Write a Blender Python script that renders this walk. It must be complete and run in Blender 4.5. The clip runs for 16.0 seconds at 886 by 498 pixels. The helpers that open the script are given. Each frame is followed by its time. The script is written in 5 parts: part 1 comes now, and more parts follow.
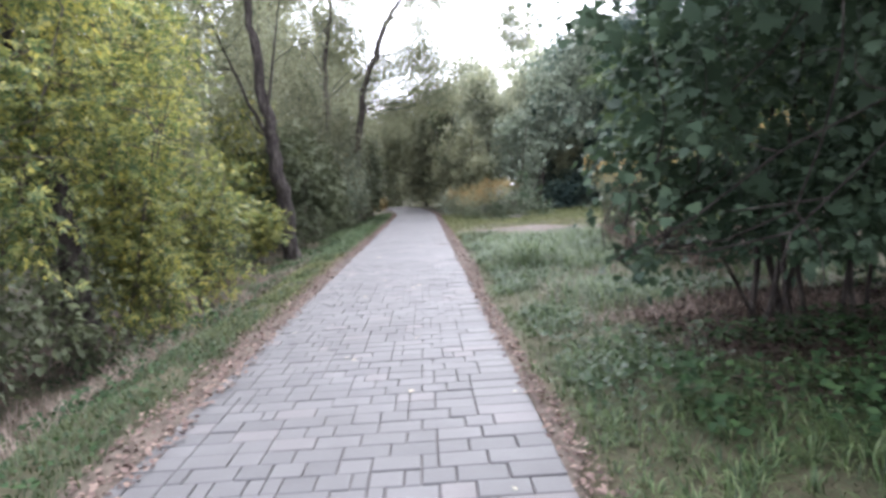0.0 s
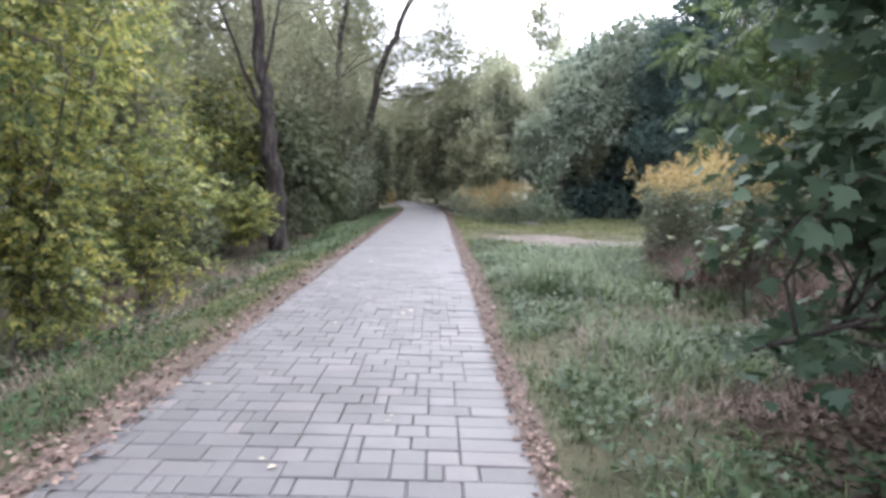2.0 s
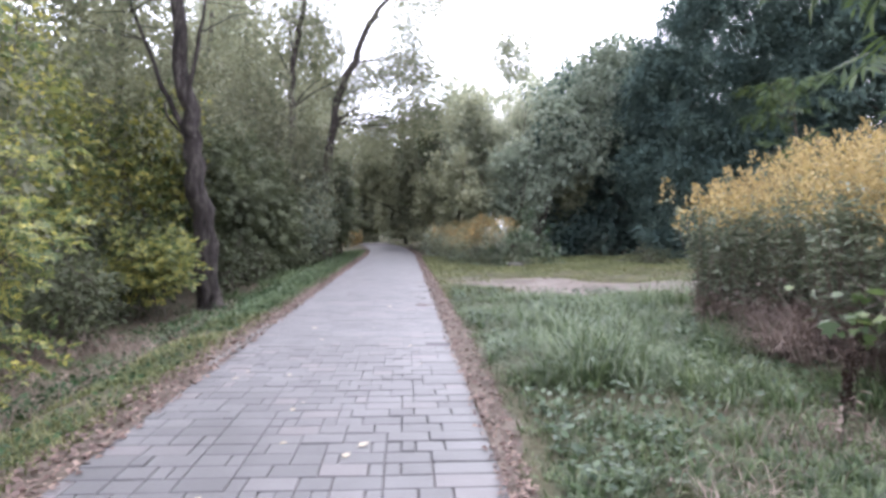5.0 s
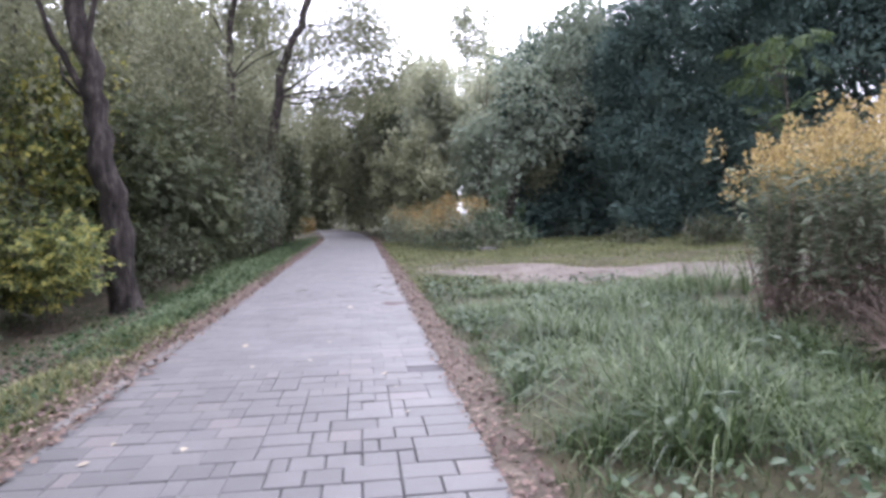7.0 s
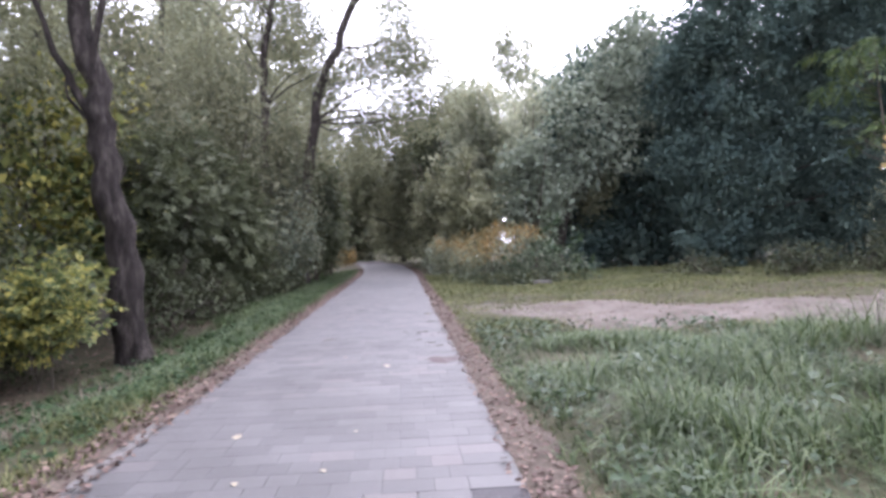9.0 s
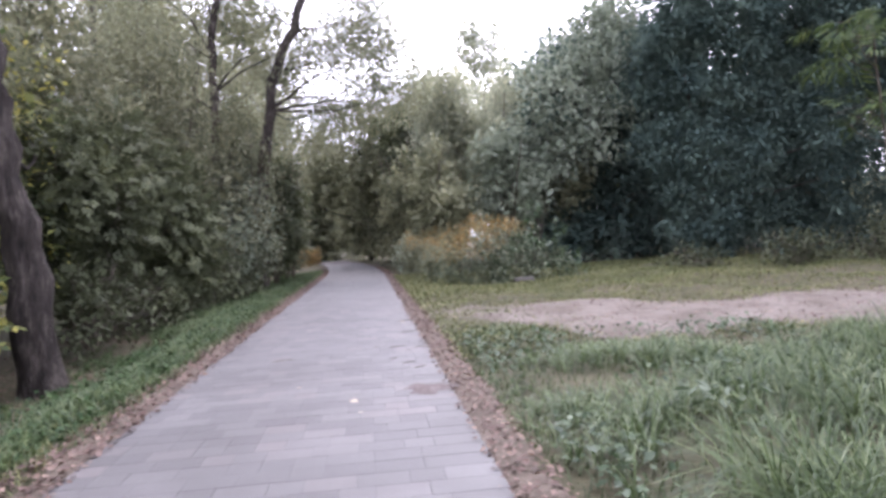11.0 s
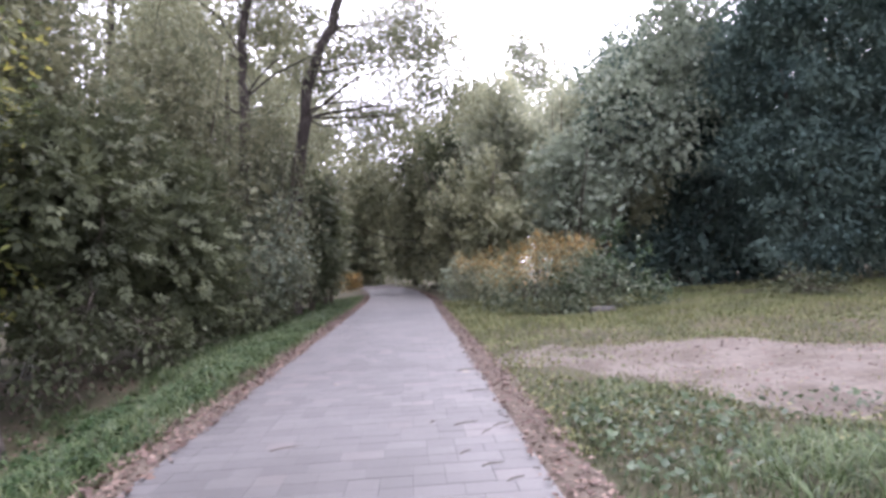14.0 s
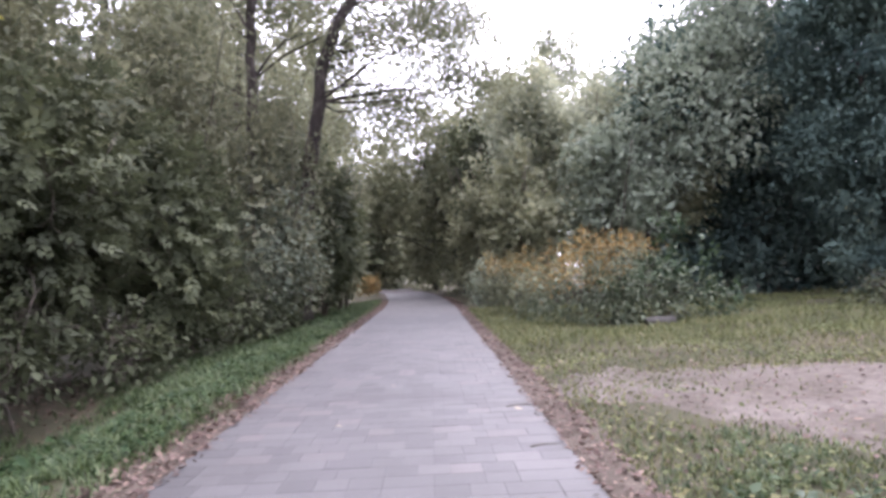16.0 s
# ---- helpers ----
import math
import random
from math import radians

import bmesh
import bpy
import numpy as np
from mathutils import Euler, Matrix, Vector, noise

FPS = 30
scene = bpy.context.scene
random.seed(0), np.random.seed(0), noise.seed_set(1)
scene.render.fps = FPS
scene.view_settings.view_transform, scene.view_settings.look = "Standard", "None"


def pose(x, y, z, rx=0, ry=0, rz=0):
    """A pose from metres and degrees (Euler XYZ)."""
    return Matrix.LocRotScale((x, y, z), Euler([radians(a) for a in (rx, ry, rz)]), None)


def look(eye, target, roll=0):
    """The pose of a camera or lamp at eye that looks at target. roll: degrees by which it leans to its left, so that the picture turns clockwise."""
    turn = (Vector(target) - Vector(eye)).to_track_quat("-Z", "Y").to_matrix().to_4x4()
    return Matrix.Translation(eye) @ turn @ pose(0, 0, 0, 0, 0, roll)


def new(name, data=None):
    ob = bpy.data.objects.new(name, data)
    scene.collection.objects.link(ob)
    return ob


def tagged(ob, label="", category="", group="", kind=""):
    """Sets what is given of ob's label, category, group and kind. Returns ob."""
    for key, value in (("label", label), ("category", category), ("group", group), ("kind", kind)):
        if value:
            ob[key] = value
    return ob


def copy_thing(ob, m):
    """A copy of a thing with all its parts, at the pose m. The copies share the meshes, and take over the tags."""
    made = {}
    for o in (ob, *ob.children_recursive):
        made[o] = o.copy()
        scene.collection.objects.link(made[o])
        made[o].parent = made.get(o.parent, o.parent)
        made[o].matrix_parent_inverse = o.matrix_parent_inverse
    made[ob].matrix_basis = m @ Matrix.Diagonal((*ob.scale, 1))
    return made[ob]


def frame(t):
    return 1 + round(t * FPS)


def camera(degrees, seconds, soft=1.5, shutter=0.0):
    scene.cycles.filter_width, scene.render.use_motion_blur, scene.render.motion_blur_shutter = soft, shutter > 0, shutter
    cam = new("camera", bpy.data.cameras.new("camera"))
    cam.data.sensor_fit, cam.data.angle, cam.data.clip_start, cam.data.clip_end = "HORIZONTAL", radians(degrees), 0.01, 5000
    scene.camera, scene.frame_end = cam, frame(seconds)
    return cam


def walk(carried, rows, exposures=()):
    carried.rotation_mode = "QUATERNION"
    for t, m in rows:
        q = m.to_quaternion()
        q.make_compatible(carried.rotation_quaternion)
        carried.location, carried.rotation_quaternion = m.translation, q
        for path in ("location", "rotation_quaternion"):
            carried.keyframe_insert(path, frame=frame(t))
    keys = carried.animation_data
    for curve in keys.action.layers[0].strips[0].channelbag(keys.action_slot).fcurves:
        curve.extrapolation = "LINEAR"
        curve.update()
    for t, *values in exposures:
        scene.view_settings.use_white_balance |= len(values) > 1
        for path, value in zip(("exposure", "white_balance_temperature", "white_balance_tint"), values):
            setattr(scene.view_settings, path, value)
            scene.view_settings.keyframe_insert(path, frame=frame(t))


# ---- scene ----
cam = camera(69.6, 16.0, soft=3.3)
PATH = [
    (0, (0.287, 2.008, 1.615), (0.337, 3.999, 1.427), -3.3),
    (0.5, (0.372, 2.723, 1.62), (0.36, 4.712, 1.414), -5.3),
    (1, (0.367, 3.37, 1.628), (0.652, 5.344, 1.474), -1.9),
    (1.5, (0.395, 4.033, 1.634), (0.415, 6.024, 1.448), -1.1),
    (1.8, (0.351, 4.374, 1.598), (0.321, 6.369, 1.458), 0.9),
    (2, (0.388, 4.667, 1.599), (0.416, 6.657, 1.404), 1.8),
    (2.5, (0.41, 5.38, 1.572), (0.629, 7.359, 1.386), -0.6),
    (3, (0.423, 5.899, 1.501), (0.511, 7.895, 1.428), -0.6),
    (3.5, (0.357, 6.594, 1.578), (0.594, 8.573, 1.405), -1.4),
    (4, (0.393, 7.122, 1.582), (0.551, 9.109, 1.411), -0.8),
    (4.2, (0.362, 7.331, 1.542), (0.474, 9.326, 1.463), 1.6),
    (6.3, (0.49, 10.165, 1.455), (0.625, 12.16, 1.395), -2.6),
    (6.5, (0.422, 10.384, 1.422), (0.514, 12.381, 1.424), -1.1),
    (7, (0.303, 11.002, 1.363), (0.559, 12.982, 1.248), -1.1),
    (7.5, (0.314, 11.494, 1.396), (0.4, 13.491, 1.331), -2.6),
    (8, (0.231, 12.015, 1.398), (0.303, 14.012, 1.315), -0.8),
    (8.5, (0.243, 12.486, 1.373), (0.36, 14.483, 1.368), -3.6),
    (9, (0.337, 13.032, 1.391), (0.466, 15.027, 1.372), -1.9),
    (9.2, (0.291, 13.235, 1.385), (0.531, 15.221, 1.368), -1.3),
    (11.5, (0.321, 15.411, 1.335), (0.562, 17.396, 1.292), -3.7),
    (12, (0.152, 16.024, 1.304), (0.47, 17.997, 1.208), -2.4),
    (12.5, (0.206, 16.514, 1.241), (0.403, 18.502, 1.339), -3.8),
    (13, (0.241, 16.877, 1.297), (0.571, 18.849, 1.27), -2.2),
    (13.5, (0.162, 17.309, 1.314), (0.441, 19.289, 1.339), -3.4),
    (14, (0.236, 17.8, 1.288), (0.339, 19.797, 1.341), -3.1),
    (14.5, (0.207, 18.331, 1.263), (0.595, 20.293, 1.234), -1.6),
    (15, (0.057, 18.876, 1.252), (0.252, 20.864, 1.344), -3.0),
    (15.5, (0.042, 19.415, 1.247), (0.112, 21.414, 1.259), -2.0),
    (16, (0.103, 19.917, 1.217), (0.148, 21.915, 1.288), -2.4),
]
walk(cam, [(t, look(eye, target, roll)) for t, eye, target, roll in PATH],
     exposures=[(0, 2.06, 6150, 12), (4, 2.06, 6080, 15), (7, 1.91, 5990, 20), (11.5, 1.97, 6160, 23), (16, 2.03, 6190, 24)])

# ---- light ----
world = bpy.data.worlds.new("overcast_sky")
scene.world = world
world.use_nodes = True
wn, wl = world.node_tree.nodes, world.node_tree.links
wn.clear()
w_out = wn.new("ShaderNodeOutputWorld")
w_bg = wn.new("ShaderNodeBackground")
w_sky = wn.new("ShaderNodeTexSky")
w_sky.sky_type = "NISHITA"
w_sky.sun_disc = False
w_sky.sun_elevation = radians(38)
w_sky.sun_rotation = radians(20)
w_sky.air_density, w_sky.dust_density = 1.0, 4.0
w_hsv = wn.new("ShaderNodeHueSaturation")
w_hsv.inputs["Saturation"].default_value = 0.12
w_mix = wn.new("ShaderNodeMix")
w_mix.data_type = "RGBA"
w_mix.inputs[0].default_value = 0.6
w_mix.inputs[7].default_value = (9.1, 9.3, 10.9, 1)
wl.new(w_sky.outputs[0], w_hsv.inputs["Color"])
wl.new(w_hsv.outputs[0], w_mix.inputs[6])
wl.new(w_mix.outputs[2], w_bg.inputs["Color"])
w_bg.inputs["Strength"].default_value = 0.15
wl.new(w_bg.outputs[0], w_out.inputs["Surface"])

sun_data = bpy.data.lights.new("sun", "SUN")
sun_data.energy, sun_data.angle, sun_data.color = 0.8, radians(25), (1.0, 0.97, 0.93)
sun = new("sun", sun_data)
sun.matrix_world = look((8, 30, 40), (2, 18, 0))

# ---- materials ----
RNG = np.random.default_rng(7)


def material(name):
    m = bpy.data.materials.new(name)
    m.use_nodes = True
    n, l = m.node_tree.nodes, m.node_tree.links
    return m, n, l, n["Principled BSDF"]


def ramp(n, stops):
    r = n.new("ShaderNodeValToRGB")
    el = r.color_ramp.elements
    el[0].position, el[0].color = stops[0][0], (*stops[0][1], 1)
    el[1].position, el[1].color = stops[-1][0], (*stops[-1][1], 1)
    for p, c in stops[1:-1]:
        e = el.new(p)
        e.color = (*c, 1)
    return r


def noise_node(n, l, scale, detail=4.0, rough=0.6, vec=None):
    t = n.new("ShaderNodeTexNoise")
    t.inputs["Scale"].default_value = scale
    t.inputs["Detail"].default_value = detail
    t.inputs["Roughness"].default_value = rough
    if vec:
        l.new(vec, t.inputs["Vector"])
    return t


def mixed(n, l, kind, fac, a, b):
    m = n.new("ShaderNodeMix")
    m.data_type, m.blend_type = "RGBA", kind
    for k, v in ((0, fac), (6, a), (7, b)):
        if hasattr(v, "links"):
            l.new(v, m.inputs[k])
        else:
            m.inputs[k].default_value = v if k == 0 else (*v, 1)
    return m.outputs[2]


def leaf_material(name, stops, rough=0.5, through_light=0.3, patch=1.2, drift=0.5, shine=0.3):
    """Leaves that differ one from another, with slow drifts of colour across the crown."""
    m, n, l, p = material(name)
    geo = n.new("ShaderNodeNewGeometry")
    r = ramp(n, stops)
    no = noise_node(n, l, patch, 3.0, 0.6, geo.outputs["Position"])
    mth = n.new("ShaderNodeMath")
    mth.operation = "MULTIPLY_ADD"
    l.new(no.outputs["Fac"], mth.inputs[0])
    mth.inputs[1].default_value = 1.5
    mth.inputs[2].default_value = -0.5
    av = n.new("ShaderNodeMix")
    av.inputs[0].default_value = drift
    l.new(geo.outputs["Random Per Island"], av.inputs[2])
    l.new(mth.outputs[0], av.inputs[3])
    l.new(av.outputs[0], r.inputs[0])
    l.new(r.outputs[0], p.inputs["Base Color"])
    p.inputs["Roughness"].default_value = rough
    p.inputs["Specular IOR Level"].default_value = shine
    tr = n.new("ShaderNodeBsdfTranslucent")
    l.new(r.outputs[0], tr.inputs["Color"])
    mx = n.new("ShaderNodeMixShader")
    mx.inputs[0].default_value = through_light
    l.new(p.outputs[0], mx.inputs[1])
    l.new(tr.outputs[0], mx.inputs[2])
    l.new(mx.outputs[0], n["Material Output"].inputs["Surface"])
    return m


def rough_material(name, c1, c2, c3, scale, fine, bump=0.4, rough=0.9, stretch=(1, 1, 1), dist=0.02):
    """Matt ground, bark or stone: two scales of colour and a fine relief."""
    m, n, l, p = material(name)
    tc = n.new("ShaderNodeTexCoord")
    mp = n.new("ShaderNodeMapping")
    mp.inputs["Scale"].default_value = stretch
    l.new(tc.outputs["Object"], mp.inputs["Vector"])
    big = noise_node(n, l, scale, 5.0, 0.65, mp.outputs[0])
    r = ramp(n, ((0.3, c1), (0.52, c2), (0.72, c3)))
    l.new(big.outputs["Fac"], r.inputs[0])
    small = noise_node(n, l, fine, 6.0, 0.7, mp.outputs[0])
    r2 = ramp(n, ((0.25, (0.5, 0.5, 0.5)), (0.75, (1.4, 1.4, 1.4))))
    l.new(small.outputs["Fac"], r2.inputs[0])
    l.new(mixed(n, l, "MULTIPLY", 1.0, r.outputs[0], r2.outputs[0]), p.inputs["Base Color"])
    p.inputs["Roughness"].default_value = rough
    p.inputs["Specular IOR Level"].default_value = 0.25
    b = n.new("ShaderNodeBump")
    b.inputs["Strength"].default_value, b.inputs["Distance"].default_value = bump, dist
    l.new(small.outputs["Fac"], b.inputs["Height"])
    l.new(b.outputs[0], p.inputs["Normal"])
    return m


def paver_material():
    """Grey concrete blocks: tone by block, worn pale crown, stains, and fine grit."""
    m, n, l, p = material("concrete_paver")
    geo, info = n.new("ShaderNodeNewGeometry"), n.new("ShaderNodeObjectInfo")
    tone = n.new("ShaderNodeMath")
    tone.operation = "ADD"
    l.new(geo.outputs["Random Per Island"], tone.inputs[0])
    l.new(info.outputs["Random"], tone.inputs[1])
    fr = n.new("ShaderNodeMath")
    fr.operation = "FRACT"
    l.new(tone.outputs[0], fr.inputs[0])
    r = ramp(n, ((0.0, (0.060, 0.058, 0.058)), (0.45, (0.074, 0.0715, 0.071)), (0.85, (0.086, 0.083, 0.082)), (1.0, (0.100, 0.090, 0.088))))
    l.new(fr.outputs[0], r.inputs[0])
    stain = noise_node(n, l, 0.9, 5.0, 0.65, geo.outputs["Position"])
    rs = ramp(n, ((0.3, (0.78, 0.76, 0.76)), (0.65, (1.1, 1.09, 1.1))))
    l.new(stain.outputs["Fac"], rs.inputs[0])
    grit = noise_node(n, l, 130.0, 3.0, 0.7, geo.outputs["Position"])
    rg = ramp(n, ((0.3, (0.82, 0.82, 0.82)), (0.7, (1.12, 1.12, 1.12))))
    l.new(grit.outputs["Fac"], rg.inputs[0])
    c = mixed(n, l, "MULTIPLY", 1.0, r.outputs[0], rs.outputs[0])
    l.new(mixed(n, l, "MULTIPLY", 1.0, c, rg.outputs[0]), p.inputs["Base Color"])
    p.inputs["Roughness"].default_value = 0.62
    b = n.new("ShaderNodeBump")
    b.inputs["Strength"].default_value, b.inputs["Distance"].default_value = 0.25, 0.004
    l.new(grit.outputs["Fac"], b.inputs["Height"])
    l.new(b.outputs[0], p.inputs["Normal"])
    return m


M_GROUND = rough_material("grassy_soil", (0.035, 0.036, 0.018), (0.06, 0.055, 0.03), (0.10, 0.08, 0.052), 0.8, 22, 0.6)
M_LITTER_SOIL = rough_material("leaf_mould_soil", (0.052, 0.041, 0.03), (0.09, 0.071, 0.055), (0.14, 0.112, 0.09), 2.5, 40, 0.5)
M_SMEAR = rough_material("soil_smear", (0.069, 0.054, 0.048), (0.098, 0.081, 0.075), (0.127, 0.109, 0.106), 5, 40, 0.4)
M_DIRT = rough_material("trodden_dirt", (0.066, 0.054, 0.041), (0.116, 0.097, 0.081), (0.154, 0.133, 0.117), 1.1, 11, 0.9)
M_SAND = rough_material("joint_sand", (0.07, 0.064, 0.062), (0.1, 0.09, 0.088), (0.13, 0.12, 0.115), 3, 60, 0.3)
M_PAVER = paver_material()
M_FILL = rough_material("worn_joint_filling", (0.063, 0.060, 0.062), (0.078, 0.074, 0.076), (0.090, 0.086, 0.087), 3, 60, 0.2)
M_KERB = rough_material("old_concrete", (0.10, 0.092, 0.085), (0.13, 0.122, 0.115), (0.165, 0.155, 0.145), 4, 70, 0.3)
M_BARK = rough_material("willow_bark", (0.018, 0.015, 0.013), (0.052, 0.043, 0.037), (0.13, 0.112, 0.098), 7, 16, 1.0, 0.95, (1, 1, 0.3), 0.12)
M_STEM = rough_material("young_bark", (0.05, 0.045, 0.035), (0.085, 0.072, 0.055), (0.13, 0.11, 0.085), 10, 45, 0.4, 0.9, (1, 1, 0.3))
M_DRYWOOD = rough_material("bleached_wood", (0.06, 0.056, 0.048), (0.09, 0.085, 0.075), (0.13, 0.12, 0.105), 8, 40, 0.4, 0.9, (1, 1, 0.3))

M_YELLOW = leaf_material("yellowing_leaf", ((0.16, (0.072, 0.107, 0.045)), (0.46, (0.226, 0.246, 0.082)), (0.68, (0.438, 0.392, 0.099)), (0.87, (0.691, 0.524, 0.119)), (0.99, (0.664, 0.399, 0.119))), 0.55, 0.48, 0.6, 0.42)
M_MAPLE = leaf_material("dark_maple_leaf", ((0.1, (0.027, 0.047, 0.029)), (0.55, (0.059, 0.091, 0.051)), (0.9, (0.123, 0.163, 0.081))), 0.6, 0.28, 1.2, 0.6, 0.2)
# weed leaf darkened for the maple's shade; verge and bank share it
M_SHADED_WEED = leaf_material("shade_darkened_weed_leaf", ((0.1, (0.012, 0.027, 0.010)), (0.5, (0.027, 0.055, 0.019)), (0.9, (0.060, 0.098, 0.034))), 0.65, 0.2, 1.2, 0.4, 0.15)
# litter brown darkened for the maple's shade; also the docks' brown seed heads
M_SHADED_DUFF_SEED = leaf_material("shaded_mould_and_seed_brown", ((0.1, (0.025, 0.017, 0.013)), (0.5, (0.05, 0.034, 0.026)), (0.9, (0.095, 0.068, 0.052))), 0.85, 0.1, 3.0, 0.5, 0.15)
M_SAPLING = leaf_material("sapling_leaf", ((0.1, (0.045, 0.075, 0.03)), (0.6, (0.095, 0.135, 0.045)), (0.85, (0.17, 0.19, 0.05)), (0.97, (0.32, 0.29, 0.07))), 0.5, 0.35, 1.0, 0.4)
M_OLIVE = leaf_material("olive_leaf", ((0.1, (0.148, 0.161, 0.100)), (0.5, (0.288, 0.293, 0.177)), (0.9, (0.456, 0.429, 0.242))), 0.55, 0.42, 0.8, 0.74, 0.22)
# the olive leaf again, with shade put into its colour for the hedge
M_SHADED_OLIVE = leaf_material("shaded_olive_leaf", ((0.1, (0.110, 0.120, 0.075)), (0.5, (0.214, 0.217, 0.132)), (0.9, (0.339, 0.319, 0.180))), 0.55, 0.42, 0.8, 0.74, 0.22)
M_GREY = leaf_material("grey_green_leaf", ((0.1, (0.154, 0.185, 0.134)), (0.5, (0.283, 0.320, 0.230)), (0.9, (0.421, 0.461, 0.320))), 0.55, 0.42, 0.8, 0.74, 0.22)
M_DARK = leaf_material("dark_willow_leaf", ((0.1, (0.044, 0.073, 0.065)), (0.5, (0.100, 0.141, 0.111)), (0.9, (0.193, 0.243, 0.174))), 0.7, 0.25, 0.8, 0.85, 0.15)
M_HEDGE = leaf_material("hedge_leaf", ((0.1, (0.043, 0.051, 0.029)), (0.5, (0.093, 0.107, 0.056)), (0.85, (0.175, 0.175, 0.076)), (1.0, (0.296, 0.252, 0.087))), 0.65, 0.3, 0.6, 0.72, 0.18)
# distant haze is mixed into this leaf colour
M_HAZED_FAR = leaf_material("hazed_far_leaf", ((0.1, (0.211, 0.230, 0.165)), (0.5, (0.355, 0.369, 0.249)), (0.9, (0.527, 0.507, 0.310))), 0.6, 0.42, 0.4)
M_GOLD = leaf_material("golden_plume", ((0.1, (0.25, 0.185, 0.085)), (0.5, (0.42, 0.32, 0.135)), (0.9, (0.55, 0.44, 0.22))), 0.7, 0.35)
M_ORANGE = leaf_material("rusty_plume", ((0.1, (0.180, 0.126, 0.054)), (0.5, (0.324, 0.222, 0.084)), (0.9, (0.480, 0.348, 0.144))), 0.7, 0.35)
M_ROD = leaf_material("goldenrod_leaf", ((0.1, (0.071, 0.089, 0.057)), (0.5, (0.165, 0.194, 0.122)), (0.9, (0.301, 0.324, 0.215))), 0.55, 0.3, 1.4, 0.4)
M_WEED = leaf_material("weed_leaf", ((0.1, (0.024, 0.045, 0.021)), (0.5, (0.051, 0.083, 0.037)), (0.9, (0.103, 0.140, 0.065))), 0.5, 0.25)
M_GRASS = leaf_material("grass_blade", ((0.05, (0.019, 0.037, 0.013)), (0.4, (0.051, 0.085, 0.029)), (0.7, (0.109, 0.148, 0.058)), (0.92, (0.196, 0.209, 0.109)), (1.0, (0.260, 0.224, 0.138))), 0.5, 0.3, 0.9, 0.28)
M_SHORT = leaf_material("verge_grass_blade", ((0.1, (0.027, 0.041, 0.016)), (0.45, (0.056, 0.077, 0.031)), (0.75, (0.104, 0.113, 0.050)), (1.0, (0.184, 0.156, 0.088))), 0.6, 0.3, 0.9)
M_WORN = leaf_material("worn_grass_blade", ((0.1, (0.048, 0.066, 0.025)), (0.4, (0.109, 0.125, 0.048)), (0.65, (0.199, 0.190, 0.085)), (1.0, (0.314, 0.270, 0.152))), 0.7, 0.3, 0.6, 0.45)
M_DRY = leaf_material("dry_straw", ((0.1, (0.115, 0.083, 0.067)), (0.5, (0.230, 0.178, 0.147)), (0.9, (0.391, 0.328, 0.265))), 0.8, 0.2)
M_LITTER = leaf_material("fallen_leaf_litter", ((0.1, (0.053, 0.034, 0.028)), (0.4, (0.123, 0.080, 0.066)), (0.65, (0.213, 0.152, 0.119)), (0.9, (0.361, 0.303, 0.238))), 0.7, 0.1, 3.0)
M_PALE = leaf_material("pale_fallen_leaf", ((0.1, (0.22, 0.18, 0.11)), (0.9, (0.42, 0.38, 0.31))), 0.6, 0.1, 3.0)


# ---- shapes ----
def step(a, b, v):
    u = np.clip((np.asarray(v, float) - a) / (b - a), 0, 1)
    return u * u * (3 - 2 * u)


def ground_z(x, y):
    """Height of the ground: level by the path, a bank down on its one side, a slow rise on the other."""
    x, y = np.asarray(x, float), np.asarray(y, float)
    bank = -0.6 * step(-2.3, -3.9, x) * (1 - 0.75 * step(23, 31, y))
    rise = 0.02 * np.clip(x - 7, 0, 14) * step(20, 32, y)
    mound = 0.22 * np.exp(-(((x - 7) / 1.8) ** 2 + ((y - 16.6) / 2.4) ** 2))
    wave = 0.025 * (np.sin(1.9 * x + 0.7 * y) + np.sin(2.6 * y - 1.1 * x)) * step(1.25, 2.2, np.abs(x + 0.3))
    return bank + rise + mound + wave - 0.015 * step(0.9, 1.2, np.abs(x + 0.31) - 0.3)


def mesh_object(name, verts, faces, mat, parent=None, smooth=False):
    """One mesh of arrays: verts (n, 3) and faces (m, k), or lists of unlike faces."""
    me = bpy.data.meshes.new(name)
    if isinstance(faces, np.ndarray):
        k = faces.shape[1]
        me.vertices.add(len(verts))
        me.vertices.foreach_set("co", np.ascontiguousarray(verts, dtype=np.float32).ravel())
        me.loops.add(faces.size)
        me.loops.foreach_set("vertex_index", np.ascontiguousarray(faces, dtype=np.int32).ravel())
        me.polygons.add(len(faces))
        me.polygons.foreach_set("loop_start", np.arange(0, faces.size, k, dtype=np.int32))
        me.update(calc_edges=True)
    else:
        me.from_pydata([tuple(v) for v in verts], [], faces)
    if smooth:
        me.polygons.foreach_set("use_smooth", [True] * len(me.polygons))
    me.materials.append(mat)
    ob = new(name, me)
    ob.parent = parent
    return ob


